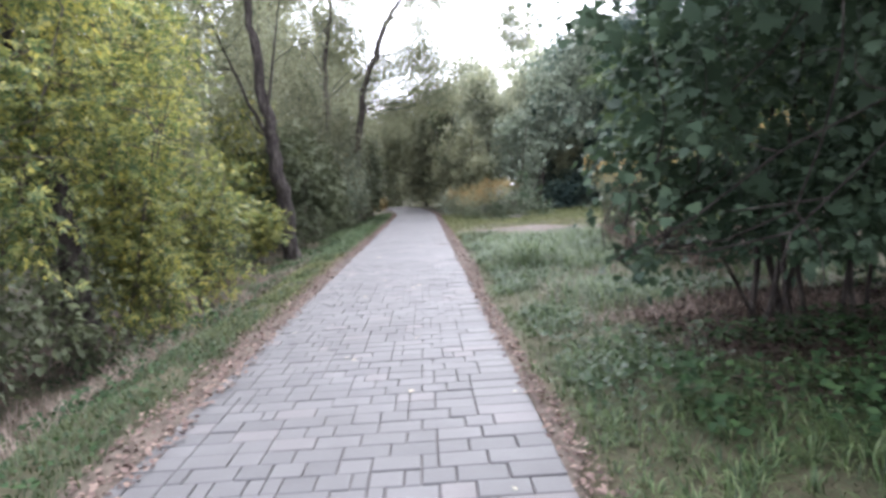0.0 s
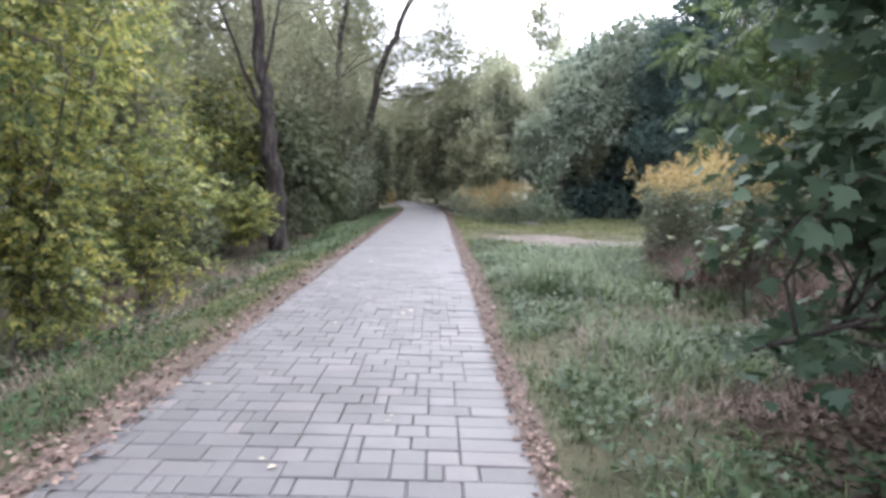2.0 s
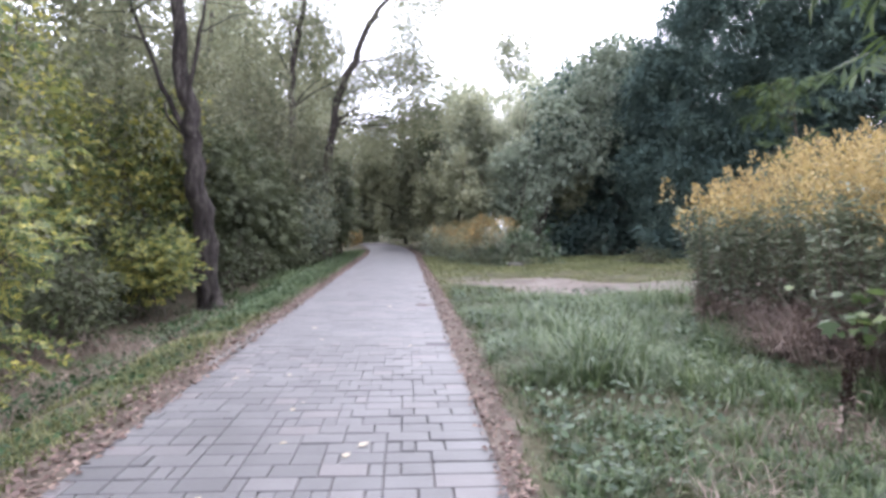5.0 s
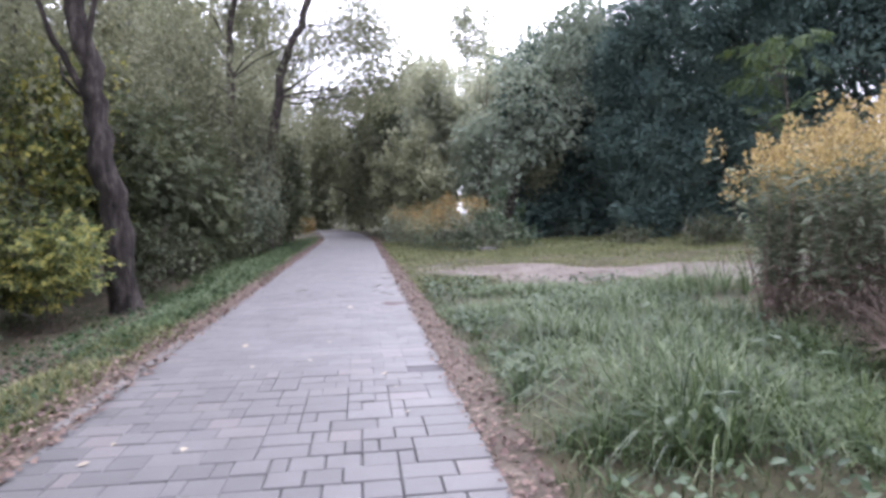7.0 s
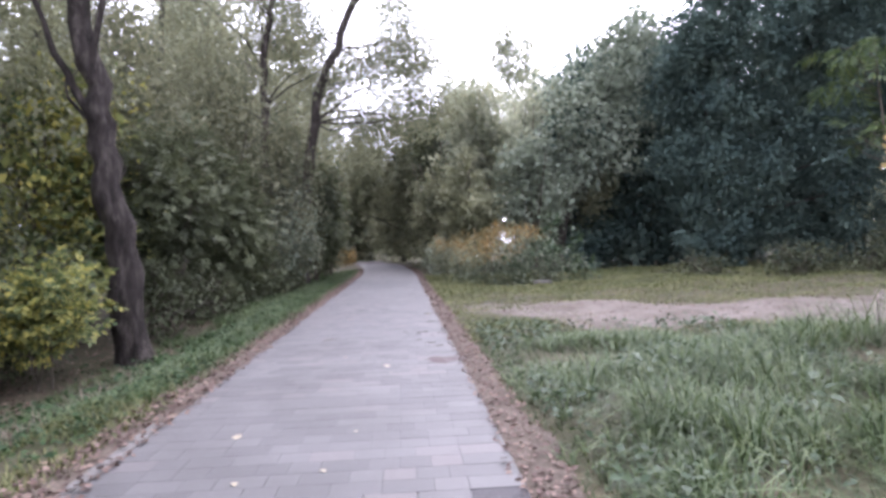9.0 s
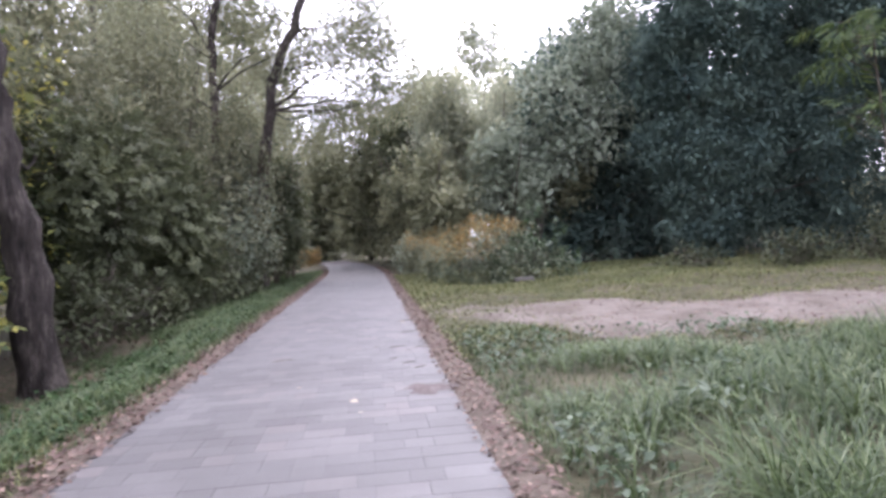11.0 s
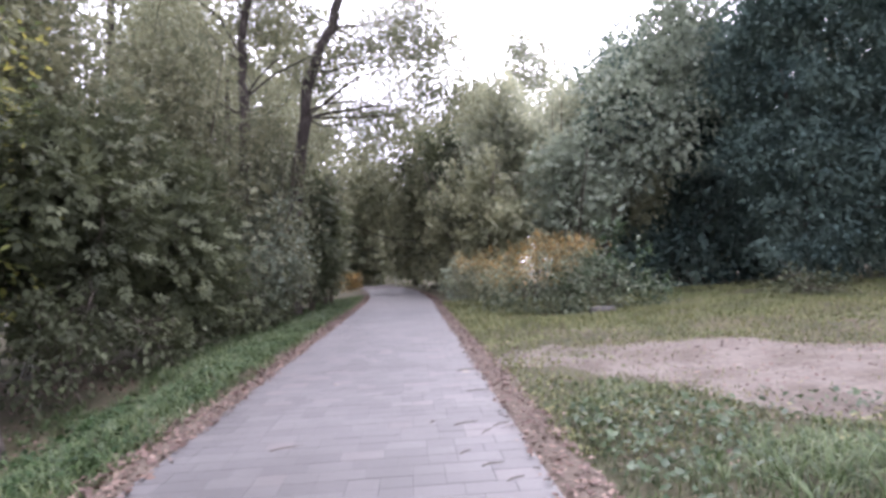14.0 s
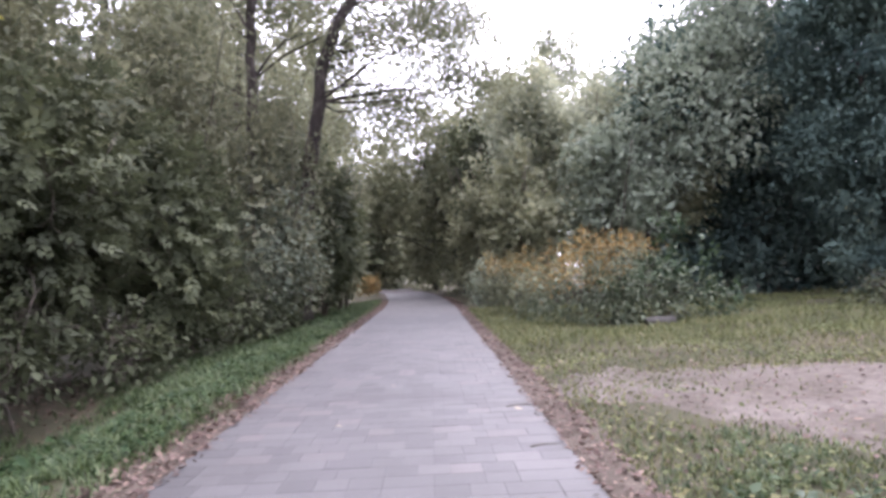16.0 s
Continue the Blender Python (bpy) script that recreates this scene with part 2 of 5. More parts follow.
class Tubes:
    """Tapered, bent round limbs, gathered into one mesh."""

    def __init__(self):
        self.v, self.f = [], []

    def add(self, pts, radii, sides=6, rough=0.0):
        base = len(self.v)
        pts = [Vector(p) for p in pts]
        for i, p in enumerate(pts):
            d = (pts[min(i + 1, len(pts) - 1)] - pts[max(i - 1, 0)]).normalized()
            a = d.cross(Vector((0.31, 0.95, 0.05))).normalized()
            b = d.cross(a)
            for k in range(sides):
                w = 2 * math.pi * k / sides
                r = radii[i] * (1 + rough * noise.noise((p.x * 3 + math.cos(w) * 2, p.y * 3 + math.sin(w) * 2, p.z * 1.4)) + 0.7 * rough * noise.noise((p.x + math.cos(w) * 6, p.y + math.sin(w) * 6, p.z * 0.9)))
                self.v.append(p + (a * math.cos(w) + b * math.sin(w)) * r)
        for i in range(len(pts) - 1):
            for k in range(sides):
                q = base + i * sides
                self.f.append((q + k, q + (k + 1) % sides, q + sides + (k + 1) % sides, q + sides + k))
        self.f.append(tuple(base + (len(pts) - 1) * sides + k for k in range(sides)))

    def limb(self, a, b, r0, r1, bend=0.15, sides=5, n=5):
        a, b = Vector(a), Vector(b)
        size = (b - a).length
        off = Vector(RNG.normal(0, bend * size * 0.5, 3))
        pts = [a.lerp(b, i / n) + off * math.sin(math.pi * i / n) + Vector(RNG.normal(0, bend * size * 0.08, 3)) * (0 < i < n) for i in range(n + 1)]
        self.add(pts, [r0 + (r1 - r0) * i / n for i in range(n + 1)], sides)
        return pts

    def make(self, name, mat, parent=None):
        return mesh_object(name, self.v, self.f, mat, parent, True)


def outline(points, fold=0.12):
    """A leaf as a fan round its stalk's end, folded a little along the middle."""
    v = [(0.0, 0.0, 0.0)] + [(x, y, fold * abs(y)) for x, y in points]
    return np.array(v), np.array([(0, i, i + 1) for i in range(1, len(points))])


DIAMOND = (np.array([(0, 0, 0), (0.45, 0.28, 0.06), (1, 0, -0.1), (0.45, -0.28, 0.06)], float), np.array([(0, 2, 1), (0, 3, 2)]))
NARROW = (np.array([(0, 0, 0), (0.45, 0.11, 0.03), (1, 0, -0.14), (0.45, -0.11, 0.03)], float), np.array([(0, 2, 1), (0, 3, 2)]))
MAPLE = outline([(0.05, -0.3), (0.28, -0.62), (0.42, -0.3), (0.72, -0.42), (0.68, -0.18), (1.0, 0.0), (0.68, 0.18), (0.72, 0.42), (0.42, 0.3), (0.28, 0.62), (0.05, 0.3)])
BLADE = (np.array([(0, 0.5, 0), (0, -0.5, 0), (0.5, 0.42, 0.0), (0.5, -0.42, 0.0), (1, 0, 0.0)], float), np.array([(0, 1, 3), (0, 3, 2), (2, 3, 4)]))


def pinnate(leaflets=5):
    """A compound leaf: pairs of leaflets along a stalk and one at its end."""
    v, f = [], []
    spots = [(0.3, 1), (0.3, -1), (0.6, 1), (0.6, -1), (0.75, 0)][:leaflets]
    for x, side in spots:
        a = math.radians(58 * side)
        for px, py, pz in DIAMOND[0] * 0.5:
            v.append((x + px * math.cos(a) - py * math.sin(a), px * math.sin(a) + py * math.cos(a), pz - 0.06 * x))
        k = len(v) - 4
        f += [(k + i, k + j, k + h) for i, j, h in DIAMOND[1]]
    return np.array(v), np.array(f)


PINNATE = pinnate()


def hanging(pairs=4):
    """A long compound leaf whose narrow leaflets hang from the stalk."""
    v, f = [], []
    for i in range(2 * pairs + 1):
        x, side = 0.2 + 0.65 * (i // 2) / pairs, (1, -1)[i % 2] if i < 2 * pairs else 0
        a = math.radians(55 * side)
        for px, py, pz in NARROW[0] * 0.46:
            v.append((x + px * math.cos(a) - py * math.sin(a), px * math.sin(a) + py * math.cos(a), pz - 0.45 * px - 0.12 * x * x))
        k = len(v) - 4
        f += [(k + q0, k + q1, k + q2) for q0, q1, q2 in NARROW[1]]
    return np.array(v), np.array(f)


HANGING = hanging()


def unit(a):
    return a / np.maximum(np.linalg.norm(a, axis=1, keepdims=True), 1e-6)


def leaves(name, mat, shape, at, tip, face, size, parent=None, width=1.0):
    """One mesh of many leaves: places, the way each tip points, the way each face looks, and lengths."""
    tv, tf = shape
    d = unit(tip)
    b = unit(np.cross(face, d))
    n = np.cross(d, b)
    size = np.broadcast_to(size, (len(at),))
    s = size[:, None, None]
    w = np.broadcast_to(width, (len(at),))[:, None, None]
    verts = at[:, None] + s * (tv[None, :, :1] * d[:, None] + w * tv[None, :, 1:2] * b[:, None] + tv[None, :, 2:] * n[:, None])
    faces = tf[None] + (np.arange(len(at)) * len(tv))[:, None, None]
    return mesh_object(name, verts.reshape(-1, 3), faces.reshape(-1, 3), mat, parent)


def clumps(lump, count, shell=0.75):
    """Places of twig ends in and on one uneven lump (centre, radii), more of them outside than inside."""
    cx, cy, cz, rx, ry, rz = lump
    u = unit(RNG.normal(size=(count, 3)))
    r = shell + (1 - shell) * RNG.random(count) ** 0.7
    inner = RNG.random(count) < 0.18
    r[inner] *= RNG.random(inner.sum())
    ph = RNG.random(3) * 6
    r *= 1 + 0.22 * np.sin(3 * u[:, 0] + ph[0]) * np.sin(3.4 * u[:, 1] + ph[1]) + 0.14 * np.sin(7 * u[:, 2] + 5 * u[:, 0] + ph[2])
    return np.array((cx, cy, cz)) + u * r[:, None] * np.array((rx, ry, rz)), u


def foliage(lumps, per, twigs, size, spread, droop=0.4, flat=0.7, core=0):
    """Leaf places, tips and faces over all lumps: twigs a cubic lump, per leaves a twig."""
    ats, tips, faces, ends = [], [], [], []
    for lump in lumps:
        k = max(6, int(twigs * (lump[3] * lump[4] * lump[5]) ** (2 / 3)))
        c, u = clumps(lump, k)
        ends.append(c)
        out = unit(u + np.array((0, 0, 0.15)) + RNG.normal(0, 0.45, (k, 3)))
        out[:, 2] -= droop * RNG.random(k)
        out = unit(out)
        t = RNG.random((k, per)) ** 0.8
        side = RNG.normal(0, 1, (k, per, 3)) * spread * 0.33 * np.array((1, 1, flat))
        p = c[:, None] + out[:, None] * ((t - 0.6) * spread)[..., None] + side
        d = out[:, None] * 0.7 + side / spread * 1.6 + RNG.normal(0, 0.35, (k, per, 3))
        d[..., 2] -= droop * 0.6
        f = np.array((0, 0, 1.0)) + 0.5 * u[:, None] + RNG.normal(0, 0.4, (k, per, 3))
        ats.append(p.reshape(-1, 3)), tips.append(d.reshape(-1, 3)), faces.append(f.reshape(-1, 3))
    at = np.concatenate(ats)
    ls = size * (0.6 + 0.7 * RNG.random(len(at)))
    if core:
        for cx, cy, cz, rx, ry, rz in lumps:
            k = int(core * (rx * ry * rz) ** (2 / 3))
            p = unit(RNG.normal(size=(k, 3))) * (0.78 * RNG.random((k, 1)) ** 0.4) * np.array((rx, ry, rz)) + np.array((cx, cy, cz))
            at = np.concatenate((at, p))
            tips.append(RNG.normal(size=(k, 3))), faces.append(RNG.normal(size=(k, 3)))
            ls = np.concatenate((ls, min(0.42, 2.0 * size) * (0.7 + 0.6 * RNG.random(k))))
    return at, np.concatenate(tips), np.concatenate(faces), ls, np.concatenate(ends)


def woody(name, label, category, base, stems, lumps, mat, shape, per, twigs, size, spread, droop=0.4, bark=None, limbs=14, stem_r=0.05, group="", width=1.0, floor=0.05, core=0):
    """A tree or shrub: each stem a tapered tube (list of points, first radius), limbs to the crown, and a leafy crown."""
    bark = bark or M_STEM
    thing = new(name)
    gz = float(ground_z(base[0], base[1]))
    thing.location = (base[0], base[1], gz)
    tagged(thing, label, category, group)
    o = np.array((base[0], base[1], gz))
    at, tip, face, ls, ends = foliage(lumps, per, twigs, size, spread, droop, 0.7, core)
    keep = at[:, 2] > ground_z(at[:, 0], at[:, 1]) + floor
    crown = leaves("crown", mat, shape, at[keep] - o, tip[keep], face[keep], ls[keep], thing, width)
    spine = []
    for pts, r0 in stems:
        tb = Tubes()
        pts = [Vector(p) - Vector(o) for p in pts]
        pts[0].z = -0.12 if pts[0].z < 0.8 else pts[0].z
        fine = []
        for i in range(len(pts) - 1):
            for k in range(6):
                fine.append(pts[i].lerp(pts[i + 1], k / 6) + Vector(RNG.normal(0, r0 * 0.18, 3)) * (i + k > 0))
        fine.append(pts[-1])
        n = len(fine) - 1
        tb.add(fine, [r0 * (1.25 if i == 0 else 1) * (1 - 0.72 * i / n) for i in range(n + 1)], 22 if r0 > 0.25 else 10 if r0 > 0.1 else 6, 0.3)
        bearer = tb.make("trunk" if r0 > 0.08 else "stem", bark, thing)
        spine += [(p, r0 * (1 - 0.72 * i / n), bearer) for i, p in enumerate(fine) if i > n * 0.3]
    for i in RNG.choice(len(ends), min(limbs, len(ends)), replace=False):
        tb = Tubes()
        e = Vector(ends[i] - o)
        below = [s for s in spine if s[0].z < e.z + 0.2] or spine
        p, r, bearer = min(below, key=lambda s: (s[0] - e).length + 0.9 * abs(e.z - s[0].z - 0.8 * (s[0] - e).xy.length))
        pts = tb.limb(p, e, max(0.012, min(0.045, r * 0.4)), 0.006, 0.25)
        for q in pts[2:5]:
            tb.limb(q, q + Vector(RNG.normal(0, spread * 0.8, 3)), 0.009, 0.003, 0.2, 4, 3)
        tb.make("branch", bark, bearer)
    return thing


# ---- ground and path ----
XL, XR, FAR = -1.62, 1.0, 62.0


def path_shift(y):
    """The path runs straight and swings a little aside at its far end."""
    return -0.0032 * np.clip(np.asarray(y, float) - 40, 0, 60) ** 2


gx = np.concatenate((np.linspace(-400, -30, 12), np.linspace(-25, -7, 10), np.linspace(-6, 9, 61), np.linspace(10, 26, 15), np.linspace(32, 400, 12)))
gy = np.concatenate((np.linspace(-400, -12, 12), np.linspace(-8, 46, 145), np.linspace(48, 80, 17), np.linspace(95, 500, 12)))
X, Y = np.meshgrid(gx, gy)
Zg = ground_z(X, Y) - 0.02
on_path = (X - path_shift(Y) > XL - 0.2) & (X - path_shift(Y) < XR + 0.1) & (Y > -14) & (Y < 80)
Zg[on_path] = -0.06
nx, ny = len(gx), len(gy)
q = (np.arange(ny - 1)[:, None] * nx + np.arange(nx - 1)[None]).reshape(-1, 1)
ground = mesh_object("ground", np.stack((X, Y, Zg), -1).reshape(-1, 3), q + np.array([[0, 1, nx + 1, nx]]), M_GROUND, None, True)
tagged(ground, "uneven grassy soil with dead leaves and weeds", "ground", kind="structure")


def strip(name, label, category, mat, y0, y1, dy, left, right, across, lift):
    """A ragged sheet that lies on the ground between two wavering lines."""
    ys = np.arange(y0, y1, dy)
    t = np.linspace(0, 1, across)
    xa, xb = left(ys), right(ys)
    xs = xa[:, None] * (1 - t) + xb[:, None] * t
    yy = np.repeat(ys[:, None], across, 1)
    z = ground_z(xs, yy) + lift * np.minimum(1, 6 * np.minimum(t, 1 - t)) - 0.008
    n, m = xs.shape
    k = (np.arange(n - 1)[:, None] * m + np.arange(m - 1)[None]).reshape(-1, 1)
    ob = mesh_object(name, np.stack((xs, yy, z), -1).reshape(-1, 3), k + np.array([[0, 1, m + 1, m]]), mat, None, True)
    return tagged(ob, label, category, kind="structure")


def waver(y, amp, seed):
    return amp * (np.sin(1.7 * y + seed) + 0.7 * np.sin(4.3 * y + 2 * seed) + 0.5 * np.sin(9.1 * y + 3 * seed))


strip("verge_left", "strip of bare soil strewn with dead leaves beside the path", "verge", M_LITTER_SOIL, -10, 60, 0.15,
      lambda y: XL - 0.28 + path_shift(y) + waver(y, 0.05, 1), lambda y: XL + 0.01 + path_shift(y) + waver(y, 0.015, 2), 6, 0.012)
strip("verge_right", "reddish strip of bare soil and leaves beside the path", "verge", M_LITTER_SOIL, -10, 60, 0.15,
      lambda y: XR - 0.01 + path_shift(y) + waver(y, 0.015, 3), lambda y: XR + 0.06 + path_shift(y) + 0.1 * step(5, 9, y) + 0.14 * step(11, 16, y) + waver(y, 0.05, 4), 6, 0.012)

# trodden track that leaves the path across the meadow
tx = np.arange(1.3, 26, 0.15)
tt = np.linspace(0, 1, 14)
near = 25.7 - 3.05 * step(1.3, 4.0, tx) - 0.25 * np.clip(tx - 4, 0, 2.5) + 0.10 * np.clip(tx - 8, 0, 20) + waver(tx, 0.26, 5)
far = 27.9 - 0.42 * np.clip(tx - 2.5, 0, 5.5) - 1.0 * step(2.6, 1.3, tx) + 0.28 * np.clip(tx - 8, 0, 20) + waver(tx, 0.22, 6)
TY = near[:, None] * (1 - tt) + far[:, None] * tt
TX = np.repeat(tx[:, None], len(tt), 1)
TZ = ground_z(TX, TY) + 0.018 * np.minimum(1, 5 * np.minimum(tt, 1 - tt)) - 0.014 - 0.01 * step(2.2, 1.3, TX) + 0.008 * np.sin(5 * TX + 3 * TY)
k = (np.arange(len(tx) - 1)[:, None] * len(tt) + np.arange(len(tt) - 1)[None]).reshape(-1, 1)
track = mesh_object("dirt_track", np.stack((TX, TY, TZ), -1).reshape(-1, 3), k + np.array([[0, len(tt), len(tt) + 1, 1]]), M_DIRT, None, True)
tagged(track, "pale trodden dirt track with tufts along its edges", "track", kind="structure")

ys = np.arange(-12, 78, 0.5)
bed_v = np.array([(x + float(path_shift(y)), y, -0.014) for y in ys for x in (XL + 0.005, XR - 0.005)])
bed_f = np.array([(2 * i, 2 * i + 1, 2 * i + 3, 2 * i + 2) for i in range(len(ys) - 1)])
pavement = mesh_object("pavement", bed_v, bed_f, M_SAND)
worn_y = np.arange(12.5, 60.5, 0.5)
worn_v = np.array([(x + float(path_shift(y)), y, -0.0135 + 0.009 * float(step(12.5, 18, y))) for y in worn_y for x in (XL + 0.01, XR - 0.01)])
worn_f = np.array([(2 * i, 2 * i + 1, 2 * i + 3, 2 * i + 2) for i in range(len(worn_y) - 1)])
mesh_object("joint_filling", worn_v, worn_f, M_FILL, pavement)
tagged(pavement, "footpath of grey concrete paving blocks with sandy joints", "footpath", kind="structure")

# ---- trees and shrubs ----
def lumps_around(cx, cy, cz, rx, ry, rz, n, share=0.55):
    """Some uneven lumps that together fill one crown."""
    out = [(cx, cy, cz, rx * 0.72, ry * 0.72, rz * 0.78)]
    for i in range(n):
        u = RNG.normal(size=3)
        u /= np.linalg.norm(u)
        s = share * (0.75 + 0.5 * RNG.random())
        out.append((cx + u[0] * rx * 0.62, cy + u[1] * ry * 0.62, cz + u[2] * rz * 0.62, rx * s, ry * s, rz * s))
    return out


def lumps_along(stems, n, r, low=0.25, stray=0.5):
    """Small sprays strung along the stems, so that light and branches show between them."""
    out = []
    for pts, _ in stems:
        pts = [np.array(p) for p in pts]
        for i in range(n):
            t = (low + (1.08 - low) * (i + RNG.random()) / n) * (len(pts) - 1)
            k = min(int(t), len(pts) - 2)
            c = pts[k] + (pts[k + 1] - pts[k]) * (t - k) + RNG.normal(0, stray, 3) * np.array((1, 1, 0.5))
            q = r * (0.65 + 0.7 * RNG.random())
            out.append((*c, q, q, q * 0.75))
    return out


def billows(lumps, n, share=0.36):
    """Each lump as a smaller body with rounded tufts all over it."""
    out = []
    for cx, cy, cz, rx, ry, rz in lumps:
        out.append((cx, cy, cz, rx * 0.8, ry * 0.8, rz * 0.82))
        for u in unit(RNG.normal(size=(n, 3))):
            q = share * (0.7 + 0.6 * RNG.random())
            out.append((cx + u[0] * rx * 0.85, cy + u[1] * ry * 0.85, cz + u[2] * rz * 0.85, rx * q, ry * q, rz * q * 0.8))
    return out


def fork(x, y, tops, r):
    """Stems that rise from one spot to several tops."""
    z = float(ground_z(x, y))
    return [([(x + RNG.normal(0, 0.12), y + RNG.normal(0, 0.12), z), (x + (tx_ - x) * 0.3, y + (ty_ - y) * 0.3, z + (tz - z) * 0.4), (tx_, ty_, tz)], r) for tx_, ty_, tz in tops]


# yellowing box-elder shrubs on the bank
stems = fork(-4.7, 12.6, [(-5.8, 12, 4.6), (-4.7, 12.4, 5.0), (-3.9, 13.2, 3.6), (-5.0, 13.6, 4.8), (-3.7, 11.9, 2.7), (-4.3, 13.8, 3.4), (-5.4, 12.8, 5.6)], 0.04)
woody("shrub", "tall yellowing shrub with compound leaves on the bank", "shrub", (-4.7, 12.6), stems, lumps_along(stems, 6, 0.46, 0.2, 0.4), M_YELLOW, PINNATE, 8, 92, 0.17, 0.5, limbs=60)
stems = fork(-5.2, 9.8, [(-6, 9.2, 4.4), (-5.0, 9.4, 5.2), (-4.3, 10.2, 3.2), (-5.9, 10.4, 4.8), (-4.6, 9.2, 3.6), (-4.2, 10.6, 4.2), (-5.3, 10.6, 5.6)], 0.04)
woody("shrub", "tall yellow-green shrub with long thin branches", "shrub", (-5.2, 9.8), stems, lumps_along(stems, 5, 0.46, 0.5, 0.4), M_YELLOW, PINNATE, 8, 88, 0.17, 0.5, limbs=50)
stems = fork(-4.5, 15.4, [(-4.6, 15.4, 3.4), (-3.9, 15.8, 2.2), (-5, 15.3, 3.2), (-3.9, 14.9, 1.7)], 0.03)
woody("shrub", "yellow shrub leaning over the bank", "shrub", (-4.5, 15.4), stems, lumps_along(stems, 5, 0.42, 0.3, 0.3), M_YELLOW, PINNATE, 8, 100, 0.16, 0.45, limbs=26)
for sx, sy, sr in ((-4.6, 8.4, 1.0), (-4.9, 6.8, 1.1), (-4.5, 10.4, 0.7), (-5.6, 17.6, 1.0), (-5.4, 19.6, 1.0), (-6.4, 21.4, 1.1), (-4.7, 27.0, 0.8), (-4.4, 29.2, 0.8), (-4.2, 31.4, 0.8), (-4.0, 33.8, 0.8), (-3.8, 36.2, 0.7)):
    woody("bramble_shrub", "low dark green bramble shrub on the bank", "shrub", (sx, sy), fork(sx, sy, [(sx - 0.2, sy - 0.3, 1), (sx + 0.3, sy + 0.2, 1.0), (sx - 0.1, sy + 0.5, 0.9)], 0.02),
          lumps_around(sx, sy, 0.35, sr, sr * 1.3, 0.85, 6), M_HEDGE, DIAMOND, 8, 80, 0.13, 0.35, limbs=12, group="brambles on the bank")
woody("tree", "slim tree with yellow-green leaves behind the bank", "tree", (-7.8, 15.5), fork(-7.8, 15.5, [(-8, 15.5, 7.5), (-7, 15, 6)], 0.1),
      lumps_around(-7.3, 15.8, 5.4, 2.7, 2.6, 4.2, 12, 0.4), M_YELLOW, PINNATE, 6, 40, 0.25, 0.6, bark=M_BARK, limbs=30)
woody("tree", "tree with yellow-green leaves behind the shrubs", "tree", (-8.6, 10.5), fork(-8.6, 10.5, [(-8.6, 10.5, 8), (-8, 9.8, 6)], 0.11),
      lumps_around(-8.2, 10.8, 5.2, 2.6, 2.8, 4.0, 12, 0.4), M_OLIVE, PINNATE, 6, 40, 0.25, 0.6, bark=M_BARK, limbs=26)

woody("tree", "thick dark old trunk half hidden by yellow leaves", "tree", (-4.75, 11.2), [([(-4.75, 11.2, -0.5), (-4.8, 11.2, 1.2), (-5.05, 11.3, 2.6), (-5.5, 11.4, 4.6)], 0.22)],
      [(-5.4, 11.4, 4.6, 1.2, 1.2, 1.0)], M_YELLOW, PINNATE, 6, 50, 0.24, 0.5, bark=M_BARK, limbs=8)

# old willow on the bank with a shrub at its foot
woody("tree", "old willow with a dark furrowed leaning trunk on the bank", "tree", (-4.3, 24.8),
      [([(-4.48, 24.8, -0.3), (-4.66, 24.7, 1.9), (-4.86, 24.6, 3.6), (-5.08, 24.5, 5.8), (-5.3, 24.6, 8.5), (-5.5, 25, 11.5)], 0.29),
       ([(-4.85, 24.6, 3.5), (-5.4, 24.5, 4.6), (-6.1, 24.6, 6.4), (-7.0, 24.4, 8.6)], 0.09), ([(-4.95, 24.5, 4.4), (-4.6, 24.4, 6.2), (-4.2, 24.6, 8.5)], 0.07)],
      [(-6.0, 25.5, 10.5, 3.2, 3.0, 2.6), (-7.8, 25, 7.6, 2.2, 2.2, 2.0), (-3.6, 26.5, 10.5, 2.0, 2.2, 1.8), (-7.0, 26.5, 5.0, 1.8, 1.5, 2.0), (-8.5, 23.5, 5.0, 1.8, 1.8, 2.2)], M_OLIVE, DIAMOND, 10, 70, 0.17, 0.6, 0.6, M_BARK, limbs=18, core=6)
woody("shrub", "low shrub with bright yellow leaves at the willow's foot", "shrub", (-5.0, 22.8), fork(-5.0, 22.8, [(-5.4, 22.6, 1.1), (-4.7, 22.7, 1.2), (-4.9, 23.3, 0.9)], 0.022),
      lumps_around(-5.1, 22.8, 0.75, 1.1, 0.8, 0.6, 6), M_YELLOW, PINNATE, 8, 95, 0.2, 0.35, limbs=16)
woody("shrub", "dark undergrowth shrub under the old willow", "shrub", (-6.2, 24.0), fork(-6.2, 24.0, [(-6.4, 24, 1.5), (-6.0, 24.2, 1.6)], 0.025),
      lumps_around(-6.3, 24.0, 0.6, 1.2, 1.4, 1.2, 6), M_HEDGE, DIAMOND, 9, 80, 0.15, 0.4, limbs=12)

